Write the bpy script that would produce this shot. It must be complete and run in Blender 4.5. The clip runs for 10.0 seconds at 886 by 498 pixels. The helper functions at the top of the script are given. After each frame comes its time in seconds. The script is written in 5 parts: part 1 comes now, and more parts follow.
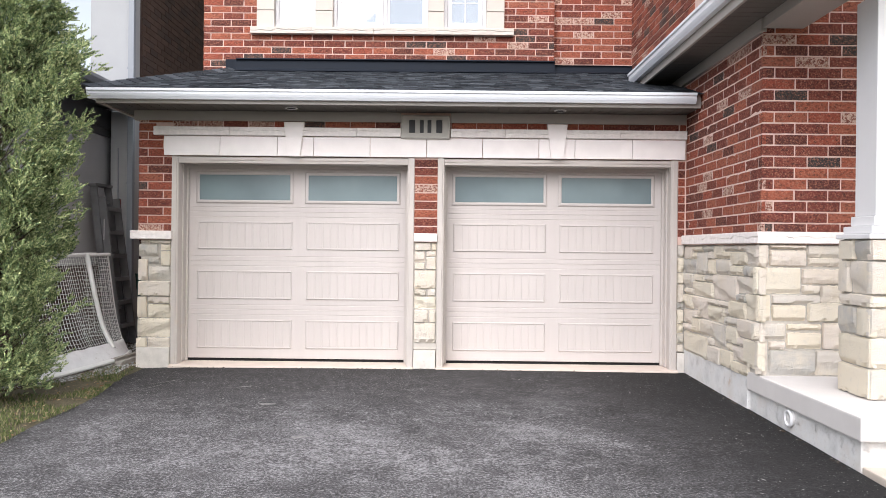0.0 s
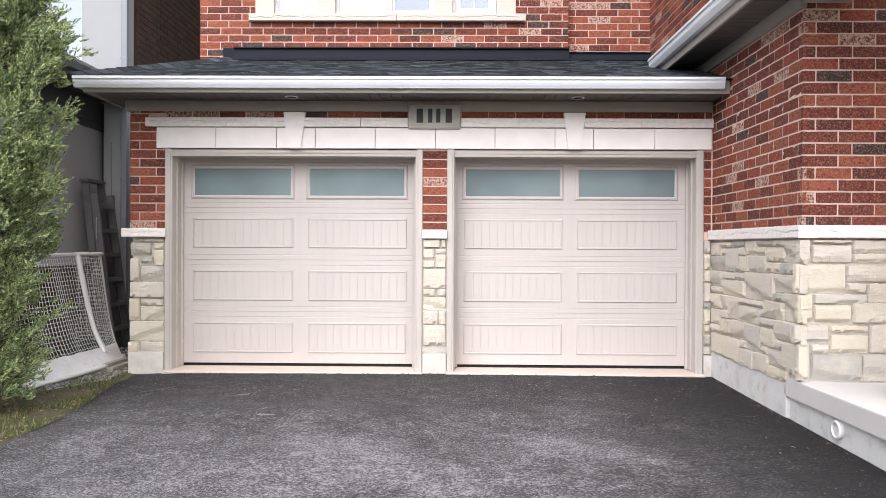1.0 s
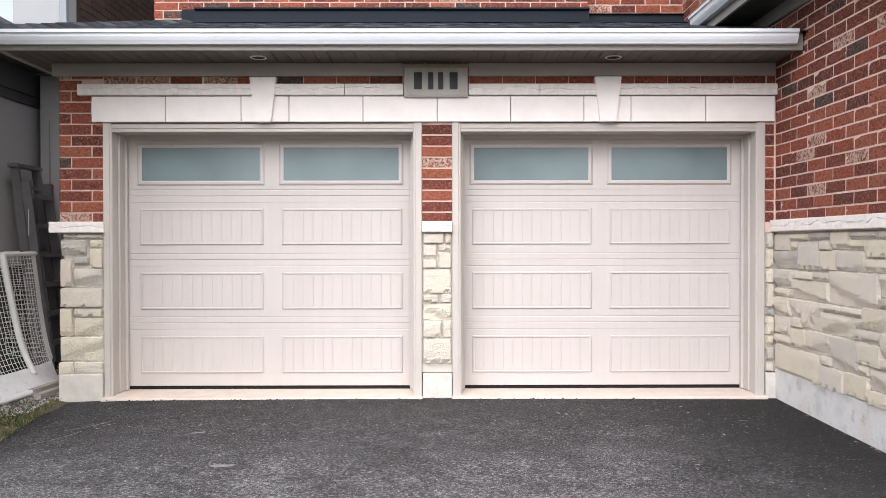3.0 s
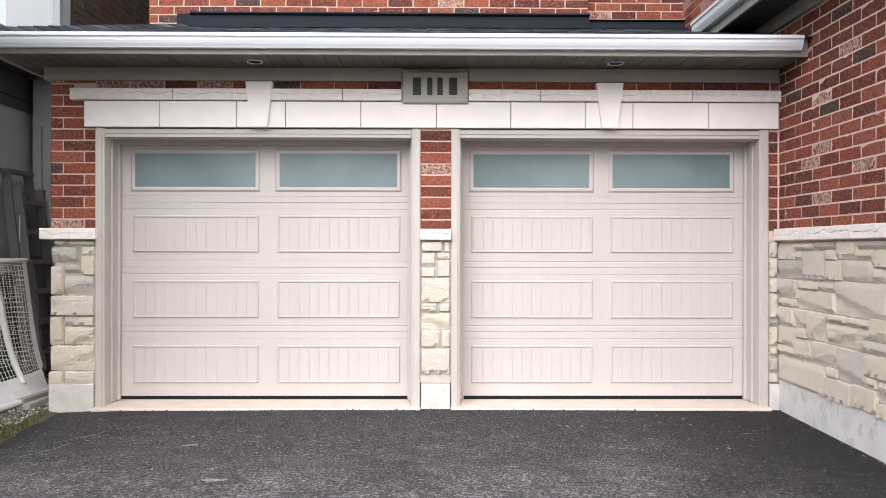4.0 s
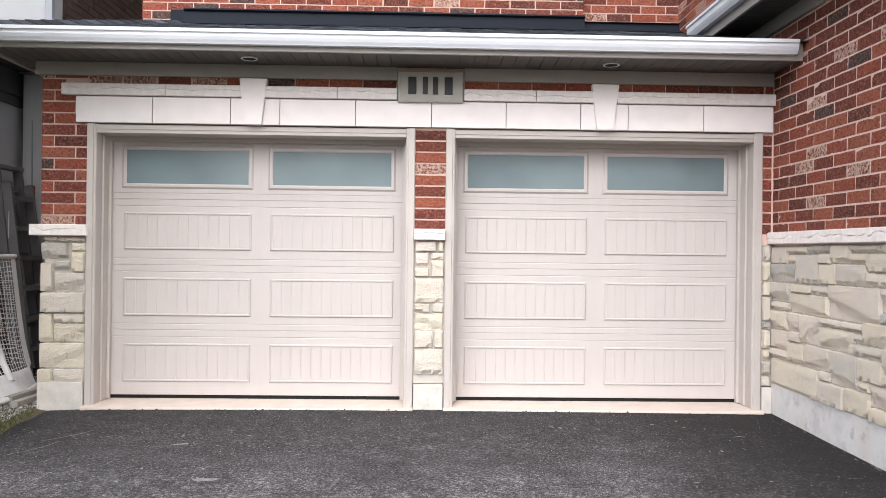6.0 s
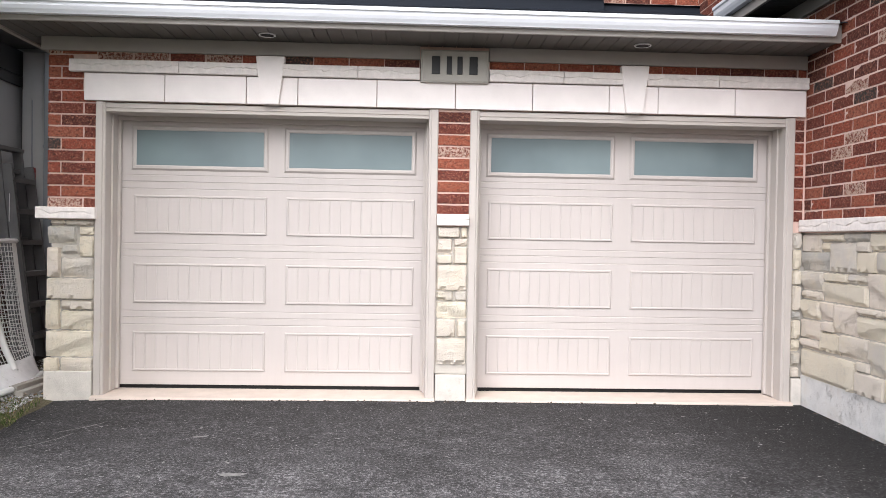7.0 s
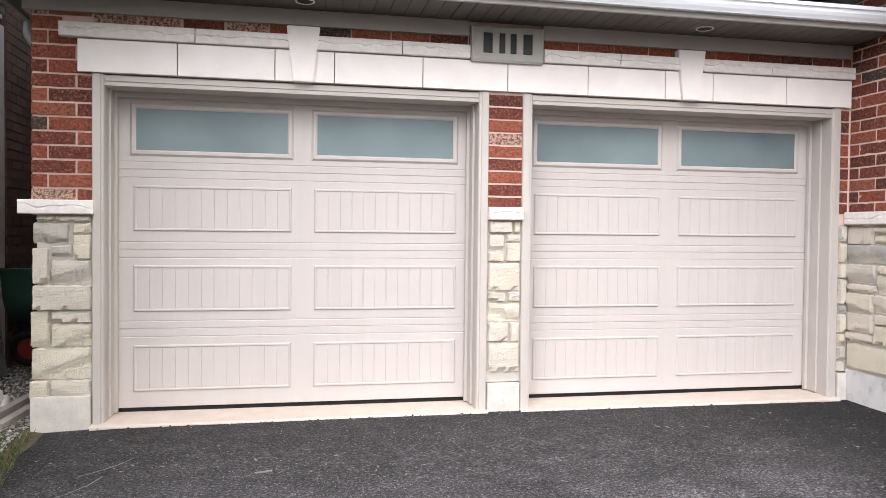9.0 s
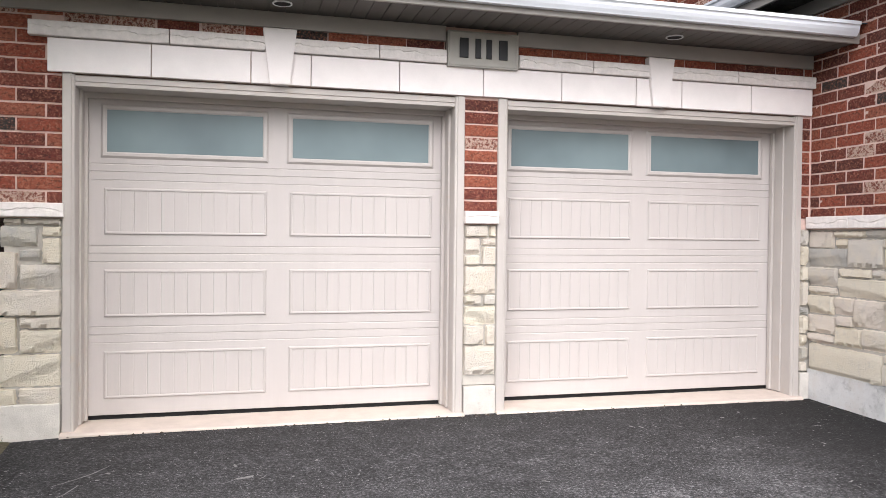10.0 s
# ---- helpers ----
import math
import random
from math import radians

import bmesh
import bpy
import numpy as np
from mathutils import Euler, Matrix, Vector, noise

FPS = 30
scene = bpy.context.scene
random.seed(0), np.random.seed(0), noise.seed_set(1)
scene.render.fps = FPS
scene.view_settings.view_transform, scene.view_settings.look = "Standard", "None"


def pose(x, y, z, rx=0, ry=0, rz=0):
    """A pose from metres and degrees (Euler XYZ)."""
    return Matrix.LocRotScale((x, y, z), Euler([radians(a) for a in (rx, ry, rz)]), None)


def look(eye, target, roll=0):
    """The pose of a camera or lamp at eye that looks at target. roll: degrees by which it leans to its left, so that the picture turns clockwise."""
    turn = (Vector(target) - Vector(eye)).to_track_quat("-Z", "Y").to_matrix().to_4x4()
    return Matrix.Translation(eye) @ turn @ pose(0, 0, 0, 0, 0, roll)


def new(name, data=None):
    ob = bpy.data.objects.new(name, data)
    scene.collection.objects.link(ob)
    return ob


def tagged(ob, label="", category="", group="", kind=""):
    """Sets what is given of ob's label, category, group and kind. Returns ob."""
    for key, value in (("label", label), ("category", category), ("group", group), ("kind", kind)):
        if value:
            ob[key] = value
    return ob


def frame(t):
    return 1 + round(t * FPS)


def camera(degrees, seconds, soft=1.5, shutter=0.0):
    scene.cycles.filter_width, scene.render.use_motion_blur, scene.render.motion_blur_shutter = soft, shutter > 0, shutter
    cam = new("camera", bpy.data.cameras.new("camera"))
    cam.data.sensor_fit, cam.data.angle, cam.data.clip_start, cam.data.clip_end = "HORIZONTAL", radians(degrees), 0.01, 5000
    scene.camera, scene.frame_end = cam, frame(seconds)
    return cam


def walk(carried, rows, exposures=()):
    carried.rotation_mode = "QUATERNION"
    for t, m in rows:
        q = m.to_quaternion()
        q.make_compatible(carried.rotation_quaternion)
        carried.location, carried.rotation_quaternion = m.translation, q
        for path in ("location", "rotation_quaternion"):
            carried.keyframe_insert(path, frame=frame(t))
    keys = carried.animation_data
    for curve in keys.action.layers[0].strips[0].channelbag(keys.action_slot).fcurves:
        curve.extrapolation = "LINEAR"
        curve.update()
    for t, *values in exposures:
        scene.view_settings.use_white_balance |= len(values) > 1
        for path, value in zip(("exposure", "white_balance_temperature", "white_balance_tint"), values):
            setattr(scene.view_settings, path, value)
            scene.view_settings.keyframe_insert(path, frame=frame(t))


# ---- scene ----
cam = camera(60.2, 10.0, soft=0.6)
PATH = [
    (0, (0.086, -0.022, 1.606), (0.073, 1.978, 1.604), 0.6),
    (0.5, (0.051, 0.105, 1.595), (0.03, 2.105, 1.589), 0.5),
    (1, (0.033, 0.465, 1.599), (0.006, 2.465, 1.591), 0.3),
    (1.5, (-0.054, 0.834, 1.59), (-0.081, 2.834, 1.571), 0.1),
    (2, (-0.124, 1.248, 1.585), (-0.141, 3.247, 1.562), -0.0),
    (2.5, (-0.125, 1.64, 1.589), (-0.125, 3.64, 1.566), -0.1),
    (4, (-0.159, 1.979, 1.604), (-0.138, 3.979, 1.603), 0.1),
    (4.5, (-0.156, 1.973, 1.6), (-0.127, 3.973, 1.607), 0.3),
    (5, (-0.148, 1.979, 1.598), (-0.114, 3.979, 1.607), 0.4),
    (6.5, (-0.275, 2.056, 1.586), (-0.217, 4.055, 1.577), 0.9),
    (7, (-0.461, 2.21, 1.569), (-0.38, 4.208, 1.543), 1.0),
    (7.5, (-0.759, 2.425, 1.585), (-0.638, 4.421, 1.549), 0.9),
    (8, (-1.194, 2.564, 1.588), (-0.993, 4.554, 1.545), 0.7),
    (8.5, (-1.435, 2.811, 1.592), (-1.134, 4.788, 1.54), 0.6),
    (9, (-1.63, 2.902, 1.593), (-1.235, 4.862, 1.545), 0.6),
    (9.5, (-1.745, 2.913, 1.58), (-1.276, 4.857, 1.54), 0.6),
    (10, (-1.774, 2.917, 1.578), (-1.266, 4.851, 1.546), 0.6),
]
walk(cam, [(t, look(eye, target, roll)) for t, eye, target, roll in PATH])

# ---- world, sun, exposure ----
world = bpy.data.worlds.new("overcast_sky")
scene.world = world
world.use_nodes = True
wn, wl = world.node_tree.nodes, world.node_tree.links
sky = wn.new("ShaderNodeTexSky")
sky.sky_type, sky.sun_disc = "NISHITA", False
sky.sun_elevation, sky.sun_rotation = radians(52), radians(160)
sky.dust_density, sky.air_density = 3.0, 1.0
soft_sky = wn.new("ShaderNodeHueSaturation")
soft_sky.inputs["Saturation"].default_value = 0.38
wl.new(sky.outputs[0], soft_sky.inputs["Color"])
wl.new(soft_sky.outputs[0], wn["Background"].inputs["Color"])
wn["Background"].inputs["Strength"].default_value = 0.15
sun = new("sun", bpy.data.lights.new("sun", "SUN"))
sun.data.energy, sun.data.angle, sun.data.color = 2.25, radians(55), (1.0, 0.968, 0.99)
sun.matrix_world = look((-5.4, -10.0, 8.2), (0, 0, 0))
scene.view_settings.exposure = 0.77

# ---- small builders ----
WORLD_AT = {}


def at_of(ob):
    return WORLD_AT.get(ob, Vector((0, 0, 0)))


def thing(name, base, label, category, group="", kind=""):
    ob = new(name)
    ob.location = base
    WORLD_AT[ob] = Vector(base)
    return tagged(ob, label, category, group, kind)


def part(name, bm, material, parent=None, label="", smooth=False):
    """Links a bmesh that was built in world places as one mesh object."""
    data = bpy.data.meshes.new(name)
    if parent is not None:
        bmesh.ops.translate(bm, verts=bm.verts, vec=-at_of(parent))
    bm.normal_update()
    bm.to_mesh(data)
    bm.free()
    data.materials.append(material)
    if smooth:
        for p in data.polygons:
            p.use_smooth = True
    ob = new(name, data)
    if parent is not None:
        ob.parent = parent
        WORLD_AT[ob] = at_of(parent)
    if label:
        ob["label"] = label
    return ob


def box(bm, x0, x1, y0, y1, z0, z1, bevel=0.0):
    v = [bm.verts.new((x, y, z)) for x in (x0, x1) for y in (y0, y1) for z in (z0, z1)]
    made = [bm.faces.new([v[i] for i in f]) for f in
            ((0, 1, 3, 2), (4, 6, 7, 5), (0, 4, 5, 1), (2, 3, 7, 6), (0, 2, 6, 4), (1, 5, 7, 3))]
    if bevel:
        edges = {e for f in made for e in f.edges}
        bmesh.ops.bevel(bm, geom=list(edges), offset=bevel, segments=2, affect="EDGES", profile=0.6)
    return bm


def prism(bm, profile, axis, a, b):
    """A closed profile drawn out along x or y from a to b; it lists (y, z) or (x, z)."""
    put = (lambda p, s: (s, p[0], p[1])) if axis == "x" else (lambda p, s: (p[0], s, p[1]))
    one = [bm.verts.new(put(p, a)) for p in profile]
    two = [bm.verts.new(put(p, b)) for p in profile]
    n = len(profile)
    for i in range(n):
        bm.faces.new((one[i], one[(i + 1) % n], two[(i + 1) % n], two[i]))
    bm.faces.new(one[::-1])
    bm.faces.new(two)
    bmesh.ops.recalc_face_normals(bm, faces=bm.faces)
    return bm


def rod(bm, p, q, r, sides=8):
    p, q = Vector(p), Vector(q)
    turn = (q - p).to_track_quat("Z", "Y").to_matrix()
    rings = []
    for c in (p, q):
        rings.append([bm.verts.new(c + turn @ Vector((r * math.cos(k * math.tau / sides), r * math.sin(k * math.tau / sides), 0))) for k in range(sides)])
    for k in range(sides):
        bm.faces.new((rings[0][k], rings[0][(k + 1) % sides], rings[1][(k + 1) % sides], rings[1][k]))
    bm.faces.new(rings[0][::-1])
    bm.faces.new(rings[1])
    return bm


def beam(bm, p, q, w, d, side=(1, 0, 0)):
    """A straight bar of width w along side and depth d across it."""
    p, q, s = Vector(p), Vector(q), Vector(side)
    a = (q - p).normalized()
    s = (s - a * s.dot(a)).normalized()
    n = a.cross(s)
    c = [bm.verts.new(e + s * (i * w / 2) + n * (j * d / 2)) for e in (p, q) for i, j in ((-1, -1), (1, -1), (1, 1), (-1, 1))]
    for f in ((3, 2, 1, 0), (4, 5, 6, 7), (0, 1, 5, 4), (1, 2, 6, 5), (2, 3, 7, 6), (3, 0, 4, 7)):
        bm.faces.new([c[i] for i in f])
    return bm


# ---- materials ----
def material(name, rough=0.8, metal=0.0, spec=0.4):
    m = bpy.data.materials.new(name)
    m.use_nodes = True
    b = m.node_tree.nodes["Principled BSDF"]
    b.inputs["Roughness"].default_value, b.inputs["Metallic"].default_value = rough, metal
    b.inputs["Specular IOR Level"].default_value = spec
    return m, m.node_tree.nodes, m.node_tree.links, b


def noise_node(n, l, scale, detail=4.0, rough=0.6, where=None, stretch=None):
    t = n.new("ShaderNodeTexNoise")
    t.inputs["Scale"].default_value, t.inputs["Detail"].default_value, t.inputs["Roughness"].default_value = scale, detail, rough
    if where is None:
        where = n.new("ShaderNodeTexCoord").outputs["Object"]
    if stretch:
        mp = n.new("ShaderNodeMapping")
        mp.inputs["Scale"].default_value = stretch
        l.new(where, mp.inputs["Vector"])
        where = mp.outputs[0]
    l.new(where, t.inputs["Vector"])
    return t.outputs["Fac"]


def world_place(n):
    return n.new("ShaderNodeNewGeometry").outputs["Position"]


def ramp(n, l, fac, stops, hard=False):
    r = n.new("ShaderNodeValToRGB")
    r.color_ramp.interpolation = "CONSTANT" if hard else "LINEAR"
    e = r.color_ramp.elements
    while len(e) < len(stops):
        e.new(0.5)
    for k, (p, c) in zip(e, stops):
        k.position, k.color = p, (*c, 1) if len(c) == 3 else c
    l.new(fac, r.inputs["Fac"])
    return r.outputs["Color"]


def grey(v):
    return (v, v, v)


def mix(n, l, fac, a, b, way="MIX"):
    m = n.new("ShaderNodeMix")
    m.data_type, m.blend_type = "RGBA", way
    for s, v in ((m.inputs[0], fac), (m.inputs[6], a), (m.inputs[7], b)):
        if isinstance(v, (int, float)):
            s.default_value = v
        elif isinstance(v, tuple):
            s.default_value = (*v, 1)
        else:
            l.new(v, s)
    return m.outputs[2]


def bump(n, l, b, height, strength, distance):
    k = n.new("ShaderNodeBump")
    k.inputs["Strength"].default_value, k.inputs["Distance"].default_value = strength, distance
    l.new(height, k.inputs["Height"])
    l.new(k.outputs[0], b.inputs["Normal"])


def plain(name, colour, rough=0.6, metal=0.0, spec=0.4, vary=0.12, scale=9.0, fine=120.0, relief=0.15, stretch=None, dirt=None):
    """A surface of one colour with large stains, fine grain and slight relief."""
    m, n, l, b = material(name, rough, metal, spec)
    w = world_place(n)
    big = noise_node(n, l, scale, 5, 0.6, w, stretch)
    small = noise_node(n, l, fine, 3, 0.6, w, stretch)
    lo, hi = tuple(c * (1 - vary) for c in colour), tuple(min(1, c * (1 + vary)) for c in colour)
    col = ramp(n, l, big, [(0.3, lo), (0.7, hi)])
    col = mix(n, l, 0.25, col, ramp(n, l, small, [(0.3, lo), (0.7, hi)]))
    if dirt:
        spots = ramp(n, l, noise_node(n, l, scale * 2.3, 8, 0.7, w), [(0.58, grey(0)), (0.72, grey(1))])
        col = mix(n, l, spots, col, dirt)
    l.new(col, b.inputs["Base Color"])
    l.new(ramp(n, l, big, [(0.2, grey(max(0, rough - 0.08))), (0.8, grey(min(1, rough + 0.08)))]), b.inputs["Roughness"])
    if relief:
        bump(n, l, b, small, relief, 0.004)
    return m


def brick_material():
    m, n, l, b = material("fired_brick", 0.88, 0, 0.25)
    obj = n.new("ShaderNodeObjectInfo").outputs["Random"]
    place = world_place(n)
    base = ramp(n, l, obj, [(0.0, (0.34, 0.084, 0.052)), (0.14, (0.19, 0.050, 0.038)), (0.28, (0.39, 0.114, 0.068)),
                            (0.44, (0.20, 0.054, 0.040)), (0.58, (0.13, 0.042, 0.034)), (0.70, (0.37, 0.118, 0.074)),
                            (0.80, (0.23, 0.064, 0.046)), (0.87, (0.060, 0.054, 0.052)), (0.925, (0.25, 0.080, 0.060))], True)
    # dark fired blotches, drawn out along the brick, and pale crusts on the ridges of the rugged face
    crust = noise_node(n, l, 34, 7, 0.78, place, (1, 1, 1.7))
    base = mix(n, l, ramp(n, l, crust, [(0.36, grey(0.9)), (0.52, grey(0))]), base, (0.058, 0.028, 0.024))
    base = mix(n, l, ramp(n, l, noise_node(n, l, 70, 6, 0.8, place), [(0.50, grey(0)), (0.63, grey(0.7))]), base, (0.54, 0.235, 0.155))
    washed = ramp(n, l, obj, [(0.0, grey(0)), (0.925, grey(1))], True)
    patches = ramp(n, l, noise_node(n, l, 50, 7, 0.75, place), [(0.46, grey(0)), (0.53, grey(1))])
    base = mix(n, l, mix(n, l, 1.0, washed, patches, "MULTIPLY"), base, (0.62, 0.44, 0.36))
    l.new(base, b.inputs["Base Color"])
    bump(n, l, b, noise_node(n, l, 40, 6, 0.78, place, (1, 1, 1.6)), 1.0, 0.024)
    return m


def stone_material():
    m, n, l, b = material("split_limestone", 0.9, 0, 0.25)
    obj = n.new("ShaderNodeObjectInfo").outputs["Random"]
    # each stone takes its grain from a place of its own
    scatter = n.new("ShaderNodeVectorMath")
    scatter.operation = "SCALE"
    scatter.inputs[0].default_value = (31.0, 17.0, 23.0)
    l.new(obj, scatter.inputs["Scale"])
    moved = n.new("ShaderNodeVectorMath")
    l.new(world_place(n), moved.inputs[0])
    l.new(scatter.outputs[0], moved.inputs[1])
    place = moved.outputs[0]
    base = ramp(n, l, obj, [(0.0, (0.80, 0.715, 0.63)), (0.18, (0.70, 0.65, 0.585)), (0.36, (0.82, 0.75, 0.625)),
                            (0.52, (0.77, 0.70, 0.615)), (0.70, (0.54, 0.52, 0.485)), (0.82, (0.81, 0.73, 0.595))], True)
    base = mix(n, l, ramp(n, l, noise_node(n, l, 5, 5, 0.65, place), [(0.45, grey(0)), (0.7, grey(0.6))]), base, (0.82, 0.73, 0.58))
    base = mix(n, l, ramp(n, l, noise_node(n, l, 15, 8, 0.74, place), [(0.54, grey(0)), (0.74, grey(0.45))]), base, (0.52, 0.50, 0.465))
    l.new(base, b.inputs["Base Color"])
    k = n.new("ShaderNodeMath")
    k.operation = "ADD"
    l.new(noise_node(n, l, 11, 7, 0.6, place, (1, 1, 1.9)), k.inputs[0])
    l.new(noise_node(n, l, 130, 3, 0.7, place), k.inputs[1])
    bump(n, l, b, k.outputs[0], 0.8, 0.024)
    return m


def asphalt_material():
    m, n, l, b = material("worn_asphalt", 0.85, 0, 0.3)
    p = world_place(n)
    sep = n.new("ShaderNodeSeparateXYZ")
    l.new(p, sep.inputs[0])
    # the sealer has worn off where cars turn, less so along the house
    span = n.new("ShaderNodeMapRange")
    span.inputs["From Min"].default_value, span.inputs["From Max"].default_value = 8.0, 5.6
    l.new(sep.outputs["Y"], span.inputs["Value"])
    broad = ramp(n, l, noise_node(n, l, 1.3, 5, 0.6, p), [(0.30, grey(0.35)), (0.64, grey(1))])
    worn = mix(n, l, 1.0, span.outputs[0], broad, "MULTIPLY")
    patch = noise_node(n, l, 8.0, 9, 0.8, p, (0.8, 1, 1))
    grit = noise_node(n, l, 55, 5, 0.9, p)
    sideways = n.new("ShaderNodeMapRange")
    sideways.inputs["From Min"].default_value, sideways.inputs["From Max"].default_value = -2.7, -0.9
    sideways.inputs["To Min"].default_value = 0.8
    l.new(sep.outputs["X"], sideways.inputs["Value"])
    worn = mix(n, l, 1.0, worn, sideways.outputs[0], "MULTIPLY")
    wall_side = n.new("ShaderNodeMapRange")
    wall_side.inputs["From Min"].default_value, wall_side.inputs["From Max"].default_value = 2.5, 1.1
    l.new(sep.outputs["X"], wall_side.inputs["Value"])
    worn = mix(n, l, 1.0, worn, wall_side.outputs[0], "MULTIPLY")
    sharp = n.new("ShaderNodeMath")
    sharp.operation = "MULTIPLY_ADD"
    l.new(grit, sharp.inputs[0])
    sharp.inputs[1].default_value, sharp.inputs[2].default_value = 1.5, -0.24

    def add(a, b, k):
        t = n.new("ShaderNodeMath")
        t.operation = "MULTIPLY_ADD"
        l.new(b, t.inputs[0])
        t.inputs[1].default_value = k
        l.new(a, t.inputs[2])
        return t.outputs[0]

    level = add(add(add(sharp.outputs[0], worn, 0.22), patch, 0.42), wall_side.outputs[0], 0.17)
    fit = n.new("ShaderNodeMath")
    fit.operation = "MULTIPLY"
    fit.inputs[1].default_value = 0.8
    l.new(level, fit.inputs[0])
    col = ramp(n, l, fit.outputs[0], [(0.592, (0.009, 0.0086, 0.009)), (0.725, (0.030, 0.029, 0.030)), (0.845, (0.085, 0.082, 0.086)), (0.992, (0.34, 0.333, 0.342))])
    specks = ramp(n, l, noise_node(n, l, 62, 2, 0.5, p), [(0.70, grey(0)), (0.715, grey(0.8))])
    col = mix(n, l, specks, col, (0.42, 0.41, 0.40))
    l.new(col, b.inputs["Base Color"])
    bump(n, l, b, grit, 0.6, 0.006)
    return m


def ground_material():
    m, n, l, b = material("lawn_soil", 0.95, 0, 0.2)
    p = world_place(n)
    col = ramp(n, l, noise_node(n, l, 5, 7, 0.7, p), [(0.3, (0.085, 0.060, 0.038)), (0.5, (0.075, 0.070, 0.034)), (0.66, (0.15, 0.115, 0.075))])
    col = mix(n, l, 0.5, col, ramp(n, l, noise_node(n, l, 60, 5, 0.7, p), [(0.3, (0.05, 0.045, 0.03)), (0.7, (0.26, 0.23, 0.17))]))
    l.new(col, b.inputs["Base Color"])
    bump(n, l, b, noise_node(n, l, 45, 6, 0.7, p), 0.8, 0.02)
    return m


def pieces_material(name, stops, rough=0.85, by_island=True, scale=60, relief=0.3):
    """Small joined pieces that vary one by one."""
    m, n, l, b = material(name, rough, 0, 0.3)
    fac = n.new("ShaderNodeNewGeometry").outputs["Random Per Island"] if by_island else n.new("ShaderNodeObjectInfo").outputs["Random"]
    col = ramp(n, l, fac, stops)
    p = world_place(n)
    k = noise_node(n, l, scale, 4, 0.7, p)
    col = mix(n, l, ramp(n, l, k, [(0.3, grey(0.35)), (0.6, grey(0))]), col, tuple(c * 0.45 for c in stops[0][1]))
    l.new(col, b.inputs["Base Color"])
    bump(n, l, b, k, relief, 0.005)
    return m


def concrete_material():
    m, n, l, b = material("pitted_concrete", 0.9, 0, 0.25)
    p = world_place(n)
    col = ramp(n, l, noise_node(n, l, 3.5, 7, 0.7, p), [(0.32, (0.58, 0.575, 0.57)), (0.5, (0.72, 0.715, 0.71)), (0.68, (0.66, 0.63, 0.60))])
    peel = ramp(n, l, noise_node(n, l, 11, 10, 0.8, p), [(0.55, grey(0)), (0.62, grey(0.35))])
    col = mix(n, l, peel, col, (0.42, 0.405, 0.39))
    pits = ramp(n, l, noise_node(n, l, 80, 4, 0.7, p), [(0.63, grey(0)), (0.70, grey(0.6))])
    col = mix(n, l, pits, col, (0.28, 0.27, 0.26))
    col = mix(n, l, ramp(n, l, noise_node(n, l, 6, 9, 0.78, p), [(0.64, grey(0)), (0.70, grey(0.75))]), col, (0.52, 0.36, 0.24))
    l.new(col, b.inputs["Base Color"])
    k = n.new("ShaderNodeMath")
    k.operation = "ADD"
    l.new(peel, k.inputs[0])
    l.new(noise_node(n, l, 40, 6, 0.75, p), k.inputs[1])
    bump(n, l, b, k.outputs[0], 0.8, 0.012)
    return m


BRICK, STONE, ASPHALT, SOIL, CONCRETE = brick_material(), stone_material(), asphalt_material(), ground_material(), concrete_material()
MORTAR = plain("brick_mortar", (0.66, 0.48, 0.42), 0.95, 0, 0.2, 0.12, 14, 160, 0.5)
STONE_MORTAR = plain("stone_mortar", (0.52, 0.485, 0.44), 0.95, 0, 0.2, 0.12, 14, 160, 0.5)
PRECAST = plain("precast_stone", (0.86, 0.805, 0.785), 0.85, 0, 0.25, 0.06, 5, 150, 0.25)
WINDOW_STONE = plain("cream_window_stone", (0.55, 0.505, 0.46), 0.85, 0, 0.25, 0.05, 5, 150, 0.25)
VINYL = plain("white_vinyl_frame", (0.60, 0.595, 0.61), 0.45, 0, 0.4, 0.03, 3, 80, 0.03)
ROCKFACE = plain("rock_faced_sill", (0.80, 0.745, 0.715), 0.9, 0, 0.25, 0.12, 20, 90, 0.8)
CASING = plain("painted_casing", (0.49, 0.45, 0.42), 0.55, 0, 0.35, 0.05, 4, 120, 0.08, None, (0.50, 0.43, 0.37))
DOOR = plain("embossed_door_paint", (0.525, 0.482, 0.462), 0.42, 0, 0.4, 0.03, 3, 210, 0.16, (6, 6, 0.35))
NET_DARK = plain("dark_net_ground", (0.030, 0.023, 0.018), 0.95, 0, 0.2, 0.4, 12, 70, 0.9)
SEAL = plain("black_rubber", (0.006, 0.006, 0.006), 0.7)
GUTTER = plain("white_aluminium_gutter", (0.76, 0.79, 0.84), 0.35, 0.0, 0.5, 0.05, 3, 60, 0.0)
# soffit taupe is darkened: the shade under the eaves is in its colour
SOFFIT = plain("shaded_taupe_soffit", (0.105, 0.098, 0.09), 0.5, 0, 0.35, 0.05, 4, 80, 0.04)
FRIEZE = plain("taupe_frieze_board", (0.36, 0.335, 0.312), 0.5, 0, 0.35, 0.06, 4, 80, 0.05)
FLASHING = plain("slate_metal_flashing", (0.013, 0.017, 0.025), 0.7, 0.0, 0.15, 0.15, 4, 70, 0.05)
WHITE = plain("white_painted_wood", (0.70, 0.70, 0.71), 0.5, 0, 0.4, 0.03, 3, 80, 0.05)
STUCCO = plain("grey_stucco", (0.36, 0.37, 0.385), 0.85, 0, 0.3, 0.05, 2, 190, 0.4)
